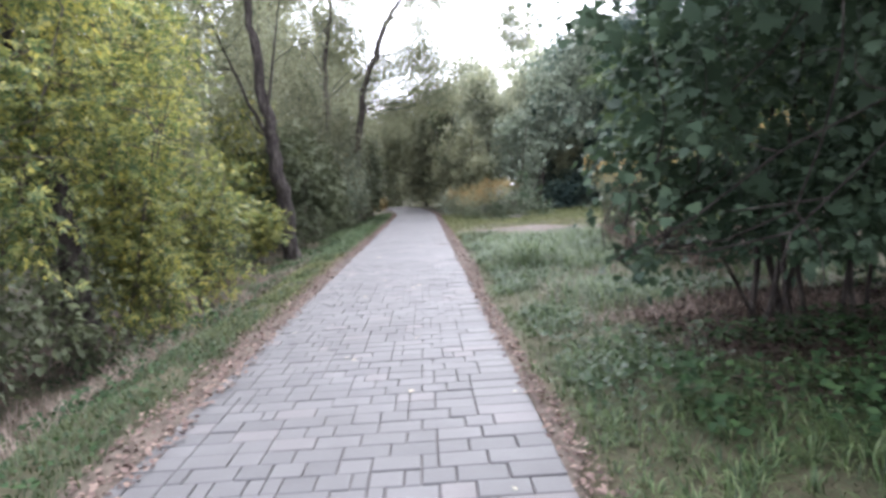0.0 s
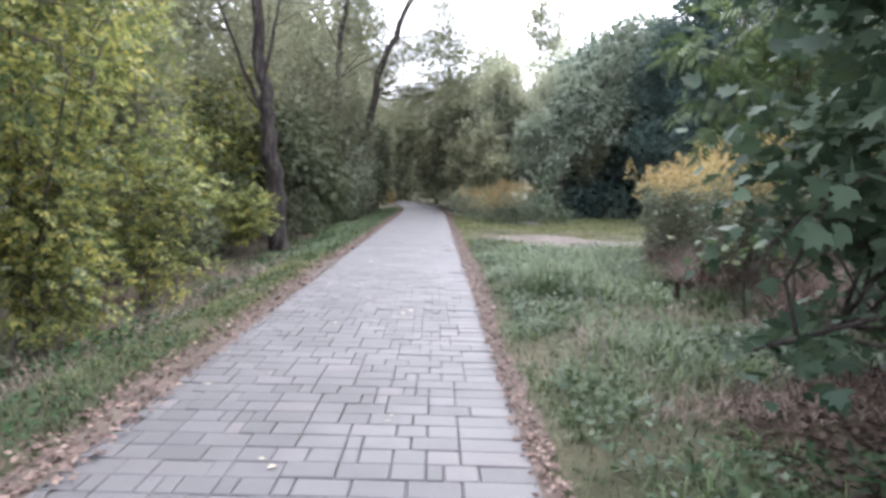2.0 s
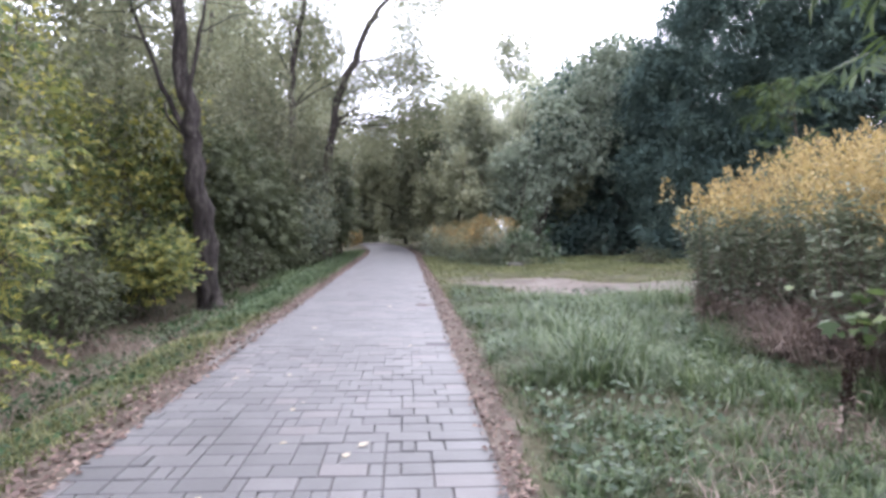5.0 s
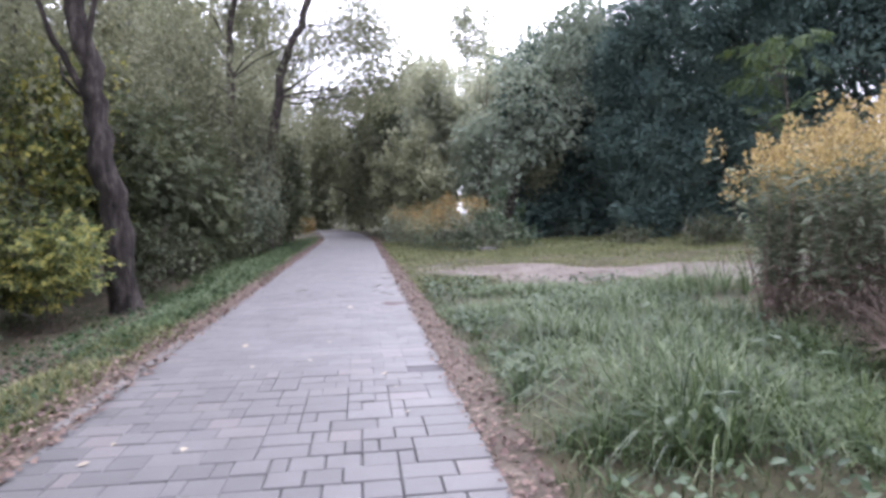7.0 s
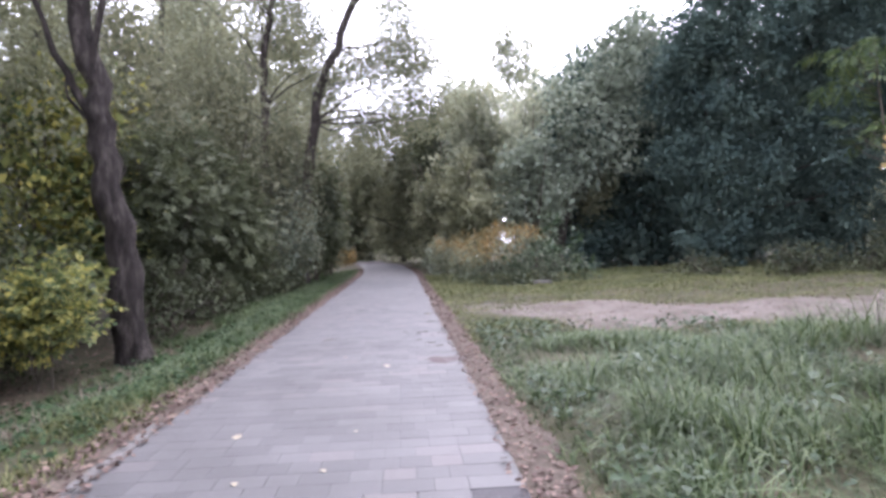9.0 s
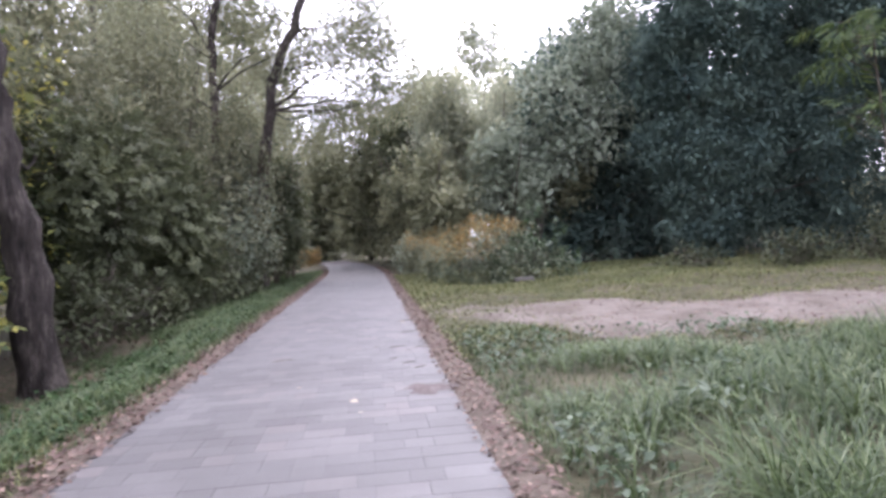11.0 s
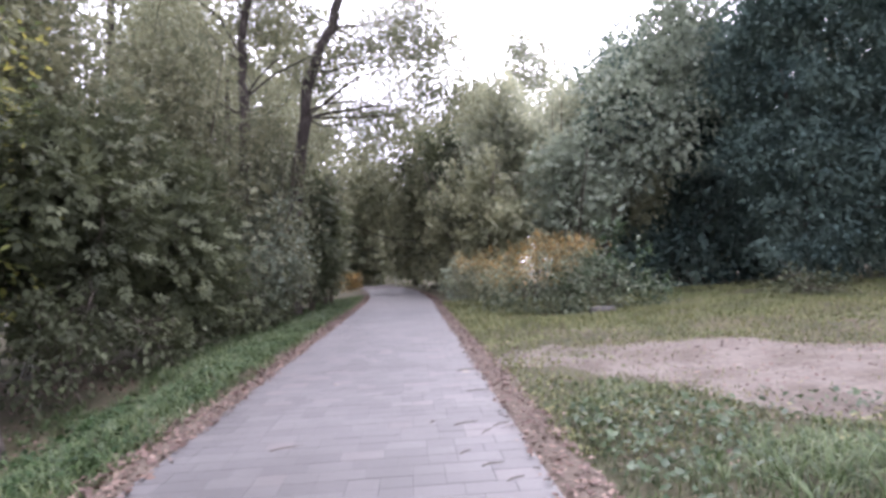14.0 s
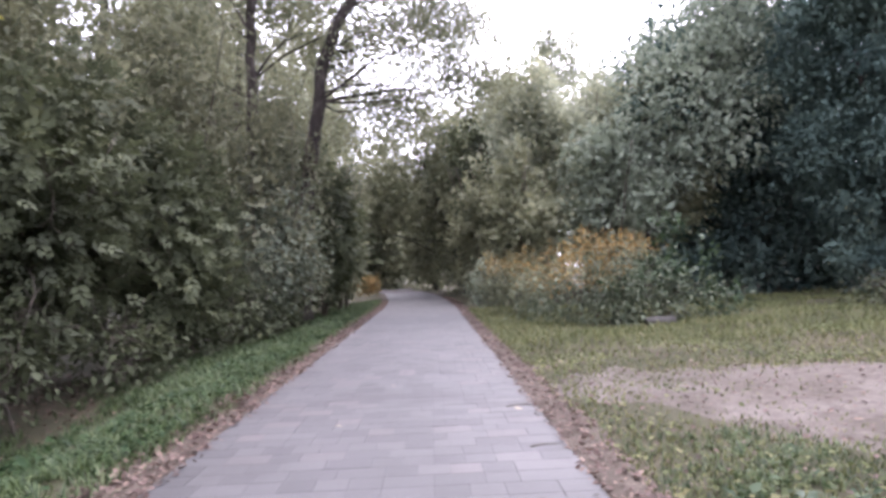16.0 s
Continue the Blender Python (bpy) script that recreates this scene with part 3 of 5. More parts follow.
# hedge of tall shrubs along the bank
hedge = [(-6.6, 18.0, 4.6, 1.9, M_SHADED_OLIVE), (-7.4, 20.8, 6.6, 2.0, M_YELLOW), (-6.8, 26.6, 6.0, 1.7, M_YELLOW), (-5.4, 28.6, 4.4, 1.5, M_HEDGE), (-6.6, 30.2, 8.6, 2.0, M_SHADED_OLIVE), (-5.0, 31.6, 4.6, 1.5, M_HEDGE),
         (-5.6, 34.6, 8.4, 2.1, M_SHADED_OLIVE), (-4.4, 36.6, 4.6, 1.4, M_GREY), (-5.4, 39.5, 8.0, 1.9, M_SHADED_OLIVE), (-4.7, 42.5, 5.0, 1.6, M_HEDGE), (-5.6, 46.0, 8.0, 2.0, M_SHADED_OLIVE), (-3.6, 36.9, 6.6, 1.1, M_SHADED_OLIVE), (-3.4, 41.0, 6.0, 1.1, M_HEDGE), (-3.4, 45.6, 6.2, 1.2, M_SHADED_OLIVE), (-9.2, 26.6, 7.4, 2.0, M_SHADED_OLIVE), (-8.3, 23.4, 5.2, 1.6, M_YELLOW)]
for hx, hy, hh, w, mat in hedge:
    woody("shrub", {M_SHADED_OLIVE: "dense tall shrub of olive leaves in the bank's hedge", M_YELLOW: "tall yellow-green shrub in the bank's hedge", M_HEDGE: "dark shrub with large compound leaves in the hedge", M_GREY: "grey-green shrub at the hedge's edge"}[mat],
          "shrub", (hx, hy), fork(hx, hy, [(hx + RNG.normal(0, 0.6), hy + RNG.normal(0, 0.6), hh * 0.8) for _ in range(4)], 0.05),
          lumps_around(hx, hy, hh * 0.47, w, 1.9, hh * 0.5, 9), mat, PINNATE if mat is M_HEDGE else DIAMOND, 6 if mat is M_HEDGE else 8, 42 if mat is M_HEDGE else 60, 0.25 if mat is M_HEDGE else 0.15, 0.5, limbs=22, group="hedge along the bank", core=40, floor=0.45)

# tall willows behind the hedge
for hx, hy, pts, r, lumps in (
        (-5.2, 38.0, [(-4.9, 38, -0.1), (-4.8, 38, 5), (-4.7, 38, 8.8), (-4.2, 38, 11.5), (-4.0, 38, 15)], 0.2, [(-5.0, 38.8, 13.2, 2.8, 2.6, 2.6), (-6.5, 38.5, 9.8, 2.4, 2.2, 2.4), (-4.6, 39.6, 9.6, 1.8, 1.6, 2.2), (-2.9, 40.2, 9.0, 1.3, 1.3, 1.9)]),
        (-3.6, 38.6, [(-3.6, 38.6, -0.1), (-3.2, 38.2, 4), (-2.7, 38, 7.2), (-1.3, 38, 10.8), (0.2, 38, 12.6), (2.0, 38, 12.9)], 0.24,
         [(1.6, 38.5, 12.4, 2.2, 1.8, 1.0), (-0.8, 38.8, 8.8, 1.4, 1.4, 1.0), (0.9, 38.4, 7.9, 1.6, 1.4, 1.0), (1.8, 38.6, 6.8, 1.2, 1.2, 0.9), (-3.6, 39.4, 11, 1.6, 1.6, 2), (-0.4, 39, 6.6, 1.4, 1.2, 0.9), (0.6, 38.6, 9.6, 1.3, 1.2, 0.6), (-2.2, 38.8, 8.0, 1.3, 1.2, 1.2), (0.2, 38.4, 10.9, 1.6, 1.2, 0.9), (1.2, 38.5, 8.9, 1.4, 1.2, 0.8), (-1.3, 38.8, 5.8, 1.3, 1.2, 1.0)]),
        (-9.5, 31, [(-9.5, 31, -0.5), (-9.4, 31, 6), (-9.0, 31, 12)], 0.2, [(-9.2, 31, 9.5, 3.2, 3.0, 3.6), (-8.2, 30, 6, 2.4, 2.4, 3)]),
        (-10.5, 22, [(-10.5, 22, -0.5), (-10.4, 22, 6), (-10.2, 22, 12)], 0.2, [(-10.2, 22, 9.0, 3.2, 3.2, 3.8), (-9.6, 21, 4.5, 2.6, 2.6, 3)]),
        (-8.2, 36, [(-8.2, 36, -0.3), (-8, 36, 6), (-7.6, 36, 12)], 0.2, [(-7.6, 36, 9.8, 2.8, 2.8, 3.8), (-7, 35, 6, 2.2, 2.2, 2.6)]),
        (-13, 15, [(-13, 15, -0.5), (-13, 15, 6), (-12.7, 15, 12)], 0.22, [(-12.5, 15, 8, 3.2, 3.4, 4), (-12, 13, 4, 2.6, 3, 3.4)]),
        (-7.4, 44, [(-7.4, 44, -0.2), (-7, 44, 6), (-6.6, 44, 12)], 0.22, [(-6.4, 44, 10, 2.8, 2.8, 3.6), (-5, 44, 6.8, 2.0, 2.2, 2.4), (-3.6, 46, 6.5, 1.8, 2, 2.2)])):
    woody("tree", "tall willow with a dark bare trunk behind the hedge", "tree", (hx, hy), [(pts, r)], lumps, M_OLIVE, DIAMOND, 12 if hx == -3.6 else 9, 190 if hx == -3.6 else 58, 0.115 if hx == -3.6 else 0.16, 0.7, 0.6, M_BARK, limbs=22 if hx == -3.6 else 16, group="willows behind the hedge", core=6 if hx == -3.6 else 16)

# dark maple by the path, and the sapling past it
# some overhead lumps are added, out of view, to shade the ground
maple_lumps = [(4.6, 8.8, 2.7, 1.8, 1.6, 1.4), (3.75, 8.0, 2.4, 1.1, 1.0, 1.05), (4.5, 8.8, 3.6, 1.3, 1.2, 1.1), (5.4, 8.2, 4.0, 1.8, 1.8, 1.6), (6.0, 7.4, 2.2, 1.5, 1.3, 1.2), (3.7, 7.6, 1.55, 0.8, 0.6, 0.45), (4.6, 9.3, 5.0, 1.9, 1.7, 1.3),
               (5.0, 7.4, 3.2, 1.5, 1.3, 1.2), (4.6, 7.7, 1.3, 0.9, 0.6, 0.4), (6.4, 8.6, 1.6, 1.2, 1.2, 1.0), (7.2, 9.4, 3.2, 1.9, 1.7, 2.4), (2.3, 7.3, 2.2, 0.7, 0.8, 0.5), (2.2, 7.2, 2.9, 0.75, 0.8, 0.55), (2.5, 7.0, 3.7, 0.95, 0.9, 0.7), (2.9, 7.5, 1.75, 0.7, 0.7, 0.4), (3.0, 6.4, 2.7, 0.9, 0.8, 0.7), (3.6, 5.9, 3.6, 1.1, 1.0, 0.8), (3.4, 6.9, 4.6, 1.2, 1.2, 0.9), (2.9, 5.4, 3.4, 0.9, 0.9, 0.6), (4.6, 6.4, 4.6, 1.4, 1.4, 1.0), (4.2, 8.4, 6.0, 1.6, 1.6, 1.0),
               (4.3, 8.0, 1.55, 1.0, 0.8, 0.5), (5.3, 7.8, 1.4, 1.1, 0.8, 0.65), (6.3, 7.6, 1.1, 1.1, 0.8, 0.8), (3.9, 8.7, 1.4, 0.7, 0.5, 0.4), (2.25, 7.4, 1.6, 0.55, 0.6, 0.4), (2.9, 7.6, 1.35, 0.6, 0.6, 0.35), (3.5, 7.3, 1.2, 0.6, 0.6, 0.35), (5.6, 10.2, 1.3, 1.3, 0.7, 1.1), (4.9, 10.4, 1.0, 0.8, 0.5, 0.6)]
woody("maple_tree", "dark green many-stemmed maple beside the path", "tree", (4.3, 8.7),
      fork(4.1, 8.9, [(3.4, 8.6, 3.2), (4.2, 8.2, 4), (4.9, 8.8, 4), (3.8, 9.2, 3.0), (5.3, 8.2, 3.6), (4.4, 9.4, 4.2)], 0.035)
      + fork(4.7, 8.5, [(4.4, 8.2, 3.2), (5.2, 8.4, 4), (5.6, 8.6, 3)], 0.03) + fork(5.4, 8.8, [(5.4, 8.7, 3.2), (6.0, 8.6, 4)], 0.035)
      + [([(3.9, 8.8, 0), (3.3, 8.4, 0.75), (2.5, 7.9, 0.95), (1.85, 7.5, 0.9)], 0.02)],
      billows(maple_lumps, 5, 0.4) + [(3.0, 8.0, 1.0, 0.4, 0.3, 0.14), (2.4, 7.85, 0.95, 0.4, 0.35, 0.13), (2.0, 7.6, 0.9, 0.3, 0.3, 0.1)],
      M_MAPLE, MAPLE, 8, 70, 0.095, 0.34, 0.6, M_BARK, limbs=60, core=45)
# added maples, mostly out of view, that keep sky light off the ground
for mx0, my0 in ((7.9, 10.8), (7.0, 6.2), (9.4, 8.6), (6.2, 3.4), (7.4, 0.6)):
    woody("maple_tree", "dark maple added near the path's maple to block sky light", "tree", (mx0, my0), fork(mx0, my0, [(mx0 - 0.4, my0 - 0.2, 5), (mx0 + 0.4, my0, 5.4), (mx0 + 0.2, my0 - 0.4, 4.4)], 0.06),
          lumps_around(mx0 + 0.1, my0, 3.3, 1.9, 1.7, 3.1, 9), M_MAPLE, MAPLE, 6, 36, 0.17, 0.45, 0.5, limbs=14, group="maples beside the path", core=40)
woody("sapling", "thin young tree with long drooping compound leaves", "tree", (4.75, 12.2), [([(4.75, 12.2, 0), (4.66, 12.2, 1.4), (4.5, 12.1, 2.6), (4.45, 12.0, 4.2)], 0.028)],
      [(4.6, 12.0, 3.5, 1.0, 0.8, 0.5), (5.3, 11.8, 3.0, 1.0, 0.8, 0.5), (5.6, 11.9, 2.2, 0.8, 0.7, 0.4), (3.9, 12.1, 2.5, 0.6, 0.5, 0.3), (4.5, 12.3, 2.1, 0.5, 0.5, 0.3), (5.0, 12.0, 2.6, 0.7, 0.6, 0.3), (5.9, 11.6, 3.6, 0.9, 0.8, 0.5), (3.7, 12.2, 3.3, 0.6, 0.6, 0.3)], M_SAPLING, HANGING, 5, 52, 0.3, 0.4, 0.8, limbs=30, width=1.35)
woody("maple_seedling", "low young maple with yellow-green leaves before the goldenrod", "shrub", (4.75, 13.6), fork(4.75, 13.6, [(4.4, 13.5, 0.75), (4.9, 13.4, 0.8), (5.2, 13.6, 0.7)], 0.012),
      [(4.35, 13.5, 0.8, 0.4, 0.35, 0.12), (4.95, 13.4, 0.85, 0.45, 0.35, 0.13), (5.35, 13.6, 0.7, 0.4, 0.3, 0.12)], M_SAPLING, MAPLE, 5, 90, 0.12, 0.3, 0.4, limbs=14)

# shrubs and trees beyond the meadow
woody("tree", "large dark blue-green willow at the edge of the meadow", "tree", (13.4, 37.8), fork(13.4, 37.8, [(13, 37.5, 9), (14, 37.5, 11), (15.5, 37.5, 10), (12.4, 37.5, 7)], 0.16),
      billows([(12.7, 37.3, 3.4, 2.0, 1.9, 3.2), (12.6, 38.0, 7.0, 2.0, 2.2, 2.4), (15.0, 37, 4.2, 2.6, 2.2, 3.8), (14.0, 37.5, 9.8, 2.4, 2.4, 2.4), (17.4, 36, 5, 2.8, 2.4, 4.6), (16, 37, 11, 3.2, 2.8, 3.6), (14.6, 38.5, 12.6, 2.2, 2.4, 2.2), (19.5, 36.5, 12, 3.4, 3, 4), (16, 38, 15, 3, 3, 3), (14.2, 37.6, 7.6, 2.4, 2, 2.4), (18, 37, 8.5, 2.6, 2.2, 2.6), (12.8, 37.0, 1.0, 1.6, 1.2, 1.2), (15.5, 36.4, 1.2, 1.8, 1.2, 1.4), (18.6, 35.4, 1.2, 1.8, 1.2, 1.4)], 11),
      M_DARK, NARROW, 19, 50, 0.2, 0.55, 0.3, M_BARK, limbs=26, core=60, width=1.5)
woody("tree", "dark willow closing the meadow's far corner", "tree", (22.0, 33.5), fork(22.0, 33.5, [(22, 34, 9), (23.5, 33, 10)], 0.16),
      billows([(19.6, 33.6, 8.0, 2.4, 2.2, 3.0), (20.2, 34, 12.5, 2.8, 2.4, 3.2), (21.5, 33.5, 4.0, 3, 2.8, 4.2), (22.5, 33, 10, 3.2, 3, 4), (25, 30.5, 5.5, 3, 3, 5.6), (20.5, 36.5, 7.5, 3, 2.4, 3.4), (23.5, 35, 11, 3, 3, 4), (22, 37, 14.5, 3.4, 3, 3.4), (20, 40, 5, 3.4, 2, 5.5), (24, 37, 5, 3, 2, 5)], 8), M_DARK, NARROW, 14, 40, 0.26, 0.6, 0.3, M_BARK, limbs=20, core=60, width=1.5)
# added tree whose dark leaves stand in for the hollow's shade
woody("tree", "dark-leaved willow added to darken the hollow before it", "tree", (9.8, 44.0), fork(9.8, 44.0, [(9.5, 44, 6), (10.5, 44, 8)], 0.14),
      [(9.8, 43.5, 3.0, 2.4, 1.8, 3.2), (11.4, 41.6, 1.6, 1.8, 1.2, 1.8), (13.4, 41.0, 1.6, 1.8, 1.2, 2.0), (11.0, 45.5, 1.8, 2.4, 1.2, 2.0), (12.4, 42.5, 4.5, 2.2, 1.6, 3.4), (12.8, 43, 9.2, 2.2, 1.8, 2.8), (8.8, 41.8, 1.2, 1.8, 1.2, 1.4), (8.6, 41.5, 6.0, 1.9, 1.8, 2.0), (10.6, 43.5, 8.6, 2.8, 2.4, 2.8)], M_DARK, DIAMOND, 10, 60, 0.24, 0.7, 0.5, M_BARK, limbs=20, core=110)
woody("tree", "pale grey-green tree arching over a dark hollow", "tree", (7.0, 41.0), fork(7.0, 41.0, [(7.4, 40.6, 6), (8.6, 40.2, 7), (9.6, 40.2, 8)], 0.12),
      [(7.6, 40.2, 5.0, 1.8, 1.4, 1.7), (9.4, 39.9, 5.6, 1.6, 1.4, 1.7), (8.4, 40.4, 7.6, 1.9, 1.6, 1.6), (10.4, 40.6, 8.2, 1.7, 1.5, 1.9), (10.8, 41, 10.4, 1.8, 1.6, 1.5)], M_GREY, DIAMOND, 9, 62, 0.2, 0.6, 0.5, M_BARK, limbs=22, core=70)
for bx, by, bh, br, mat in ((3.4, 41.5, 5.6, 1.9, M_OLIVE), (6.0, 40.2, 6.2, 1.9, M_GREY), (8.0, 43.0, 8.6, 2.2, M_OLIVE), (4.6, 45.5, 9.8, 2.4, M_HAZED_FAR), (10.8, 47.5, 12.0, 2.8, M_GREY), (7.4, 49.0, 11.2, 2.8, M_HAZED_FAR), (2.5, 46.0, 7.0, 1.5, M_OLIVE), (14.0, 49, 14.5, 3.2, M_HAZED_FAR), (2.6, 50.5, 9.0, 2.0, M_HEDGE)):
    woody("shrub", {M_GREY: "grey-green tall shrub crowding the meadow's far side", M_OLIVE: "olive-green tall shrub beyond the meadow", M_HAZED_FAR: "yellow-green tree behind the shrubs, paled for haze", M_HEDGE: "dark shrub beside the path's far end"}[mat],
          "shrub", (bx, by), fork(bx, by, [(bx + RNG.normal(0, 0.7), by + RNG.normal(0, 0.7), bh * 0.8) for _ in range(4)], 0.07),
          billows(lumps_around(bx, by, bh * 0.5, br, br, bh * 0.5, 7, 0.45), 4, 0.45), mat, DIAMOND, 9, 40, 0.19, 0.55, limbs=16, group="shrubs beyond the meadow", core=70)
woody("tree", "dark tree arching low over the far path", "tree", (2.0, 53.5), fork(2.0, 53.5, [(1.5, 53, 5), (0, 53, 7), (2.5, 54, 8)], 0.14),
      [(1.6, 53.5, 3.2, 1.6, 1.6, 3.2), (0.0, 53, 5.6, 2.2, 1.8, 2.4), (-2.6, 53.5, 6.2, 2.2, 2.0, 2.4), (-1.0, 54, 4.3, 1.8, 1.2, 1.0), (1.0, 53.5, 8.4, 2.4, 2.0, 2.2)], M_OLIVE, DIAMOND, 10, 56, 0.24, 0.7, 0.5, M_BARK, limbs=20, core=60)
for bx, by, bh, br, mat in ((-3.0, 72, 10, 4.0, M_OLIVE), (-6.0, 70, 6, 3.0, M_HEDGE), (0.6, 64, 8, 2.2, M_OLIVE), (-4.6, 50.5, 6.5, 1.5, M_OLIVE), (-6.2, 55, 15.5, 3.0, M_HAZED_FAR), (2.6, 58, 11, 2.6, M_HEDGE), (5.4, 58, 13, 3, M_HAZED_FAR), (-10.5, 51, 17, 3.6, M_HAZED_FAR), (-9.0, 66, 12, 3.4, M_HAZED_FAR), (11, 58, 15, 3.4, M_HAZED_FAR), (18, 56, 16, 4, M_HAZED_FAR), (26, 50, 15, 4, M_HAZED_FAR), (-15, 44, 15, 3.8, M_HAZED_FAR), (-16, 28, 12, 3.4, M_HAZED_FAR)):
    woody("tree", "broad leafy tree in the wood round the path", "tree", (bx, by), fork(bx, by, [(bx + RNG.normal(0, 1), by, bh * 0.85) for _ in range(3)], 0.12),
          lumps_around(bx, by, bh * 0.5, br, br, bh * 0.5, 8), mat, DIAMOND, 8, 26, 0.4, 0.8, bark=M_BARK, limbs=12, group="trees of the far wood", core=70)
woody("tree", "slender half-bare tree rising above the wood", "tree", (10.7, 70), [([(10.7, 70, 0), (10.6, 70, 10), (10.3, 70, 21)], 0.15), ([(10.9, 70, 8), (11.6, 70, 14), (12.4, 70, 20)], 0.09)],
      [(10.3, 70, 20.0, 1.0, 1.0, 1.8), (12.4, 70, 19, 0.8, 0.8, 1.6), (9.4, 70, 18, 0.7, 0.7, 1.2), (11, 70, 14, 2.6, 2.4, 3), (10.4, 70, 17.5, 1.1, 1.1, 1.6), (12, 70, 17, 1.0, 1.0, 1.4)], M_HAZED_FAR, DIAMOND, 9, 60, 0.3, 0.7, bark=M_BARK, limbs=30)

# slender tree with long fronds before the dark willows
frond_stem = [([(15.3, 31.6, 0), (15.2, 31.5, 3.0), (14.9, 31.4, 5.2), (14.6, 31.2, 7.0)], 0.06)]
woody("tree", "slender tree with long light green fronds before the willows", "tree", (15.3, 31.6), frond_stem, lumps_along(frond_stem, 4, 0.45, 0.5, 0.5), M_SAPLING, HANGING, 3, 12, 0.7, 0.5, 0.5, limbs=14, width=1.2)

# far wood that closes the place all round
n = 26000
a = RNG.random(n) * 6.283
r = 62 + 16 * RNG.random(n)
x, y = 4 + r * np.cos(a), 22 + r * np.sin(a)
h = 8.5 + 2.5 * np.sin(5 * a) + 2 * np.sin(13 * a + 1) + 1.2 * np.sin(31 * a)
at = np.stack((x, y, h * RNG.random(n) ** 0.8), -1)
out = np.stack((-np.cos(a), -np.sin(a), 0.4 * RNG.normal(size=n)), -1)
wood = leaves("far_wood", M_HAZED_FAR, DIAMOND, at, RNG.normal(size=(n, 3)), out + 0.5 * RNG.normal(size=(n, 3)), 1.3 * (0.6 + 0.7 * RNG.random(n)), None, 1.3)
tagged(wood, "dense belt of distant leafy woodland", "woods", kind="stuff")

# ---- bushes and tall weeds in the meadow ----
bush = woody("bush", "rusty-topped bush with grey-green leafy shoots in grass", "bush", (4.0, 33.4), fork(4.0, 33.4, [(3.2, 33.3, 1.4), (3.9, 33.2, 1.6), (4.7, 33.3, 1.5), (5.4, 33.3, 1.2), (2.8, 33.5, 1.1), (5.9, 33.2, 0.8)], 0.02),
             [(3.3, 33.4, 0.75, 0.9, 0.8, 0.75), (4.5, 33.3, 0.75, 1.0, 0.8, 0.8), (5.4, 33.1, 0.45, 0.8, 0.6, 0.55), (2.6, 33.6, 0.5, 0.6, 0.6, 0.6), (3.8, 32.9, 0.5, 0.7, 0.5, 0.5)], M_ROD, NARROW, 10, 150, 0.16, 0.35, 0.2, limbs=22, width=1.4)
o = np.array(bush.location)
at, tip, face, ls, _ = foliage([(3.0, 33.2, 1.35, 0.6, 0.5, 0.3), (3.6, 33.2, 1.6, 0.5, 0.5, 0.35), (4.2, 33.2, 1.6, 0.5, 0.4, 0.3), (2.5, 33.3, 0.95, 0.45, 0.4, 0.35), (4.7, 33.2, 1.6, 0.3, 0.3, 0.25), (3.4, 32.9, 1.1, 0.7, 0.4, 0.35)], 16, 130, 0.07, 0.32, 0.0)
tagged(leaves("flower_head", M_ORANGE, DIAMOND, at - o, tip + np.array((0, 0, 0.8)), face, ls, bush), "rusty feathery flower heads", kind="stuff")
at, tip, face, ls, _ = foliage([(4.9, 33.0, 1.1, 0.55, 0.4, 0.55), (5.35, 32.9, 1.55, 0.16, 0.16, 0.6), (4.95, 33.0, 1.7, 0.18, 0.18, 0.6), (5.8, 32.9, 1.25, 0.16, 0.16, 0.6), (5.75, 32.9, 0.6, 0.4, 0.3, 0.5), (6.2, 32.8, 0.45, 0.3, 0.3, 0.4), (4.0, 32.8, 0.6, 0.4, 0.3, 0.45)], 9, 130, 0.13, 0.2, 0.0)
tagged(leaves("shoot_foliage", M_WEED, DIAMOND, at - o, tip + np.array((0, 0, 0.3)), face, ls, bush), "grey-green leaves on upright shoots", kind="stuff")
bush2 = woody("bush", "small brown-topped bush beside the larger one", "bush", (2.3, 37.0), fork(2.3, 37.0, [(2.0, 37, 1.2), (2.6, 37, 1.3)], 0.02), lumps_around(2.3, 37, 0.7, 0.9, 0.7, 0.8, 5), M_OLIVE, NARROW, 10, 120, 0.16, 0.35, 0.2, limbs=10, width=1.4)
o = np.array(bush2.location)
at, tip, face, ls, _ = foliage([(2.2, 36.8, 1.25, 0.7, 0.5, 0.4)], 14, 150, 0.07, 0.3, 0.0)
tagged(leaves("flower_head", M_ORANGE, DIAMOND, at - o, tip + np.array((0, 0, 0.8)), face, ls, bush2), "brown feathery flower heads", kind="stuff")
woody("bush", "grey shrub at the path's far edge", "bush", (1.9, 41.0), fork(1.9, 41.0, [(1.9, 41, 1.5), (2.3, 41, 1.6)], 0.02), lumps_around(2.0, 41, 0.8, 0.8, 0.8, 1.0, 5), M_GREY, DIAMOND, 9, 110, 0.14, 0.35, limbs=10)
woody("bush", "rust-red autumn shrub where the path bends away", "bush", (-3.8, 61.0), fork(-3.8, 61.0, [(-3.8, 61, 1)], 0.02), lumps_around(-3.8, 61, 0.5, 1.0, 0.8, 0.6, 4), M_ORANGE, DIAMOND, 9, 100, 0.16, 0.35, limbs=8)

log = Tubes()
log.add([(0, 0, 0), (0.2, 0.01, 0.005), (0.42, 0.0, 0.0), (0.55, 0.015, 0.005)], [0.1, 0.11, 0.105, 0.1], 14, 0.1)
log.f.append(tuple(range(13, -1, -1)))
log_ob = log.make("log", M_DRYWOOD)
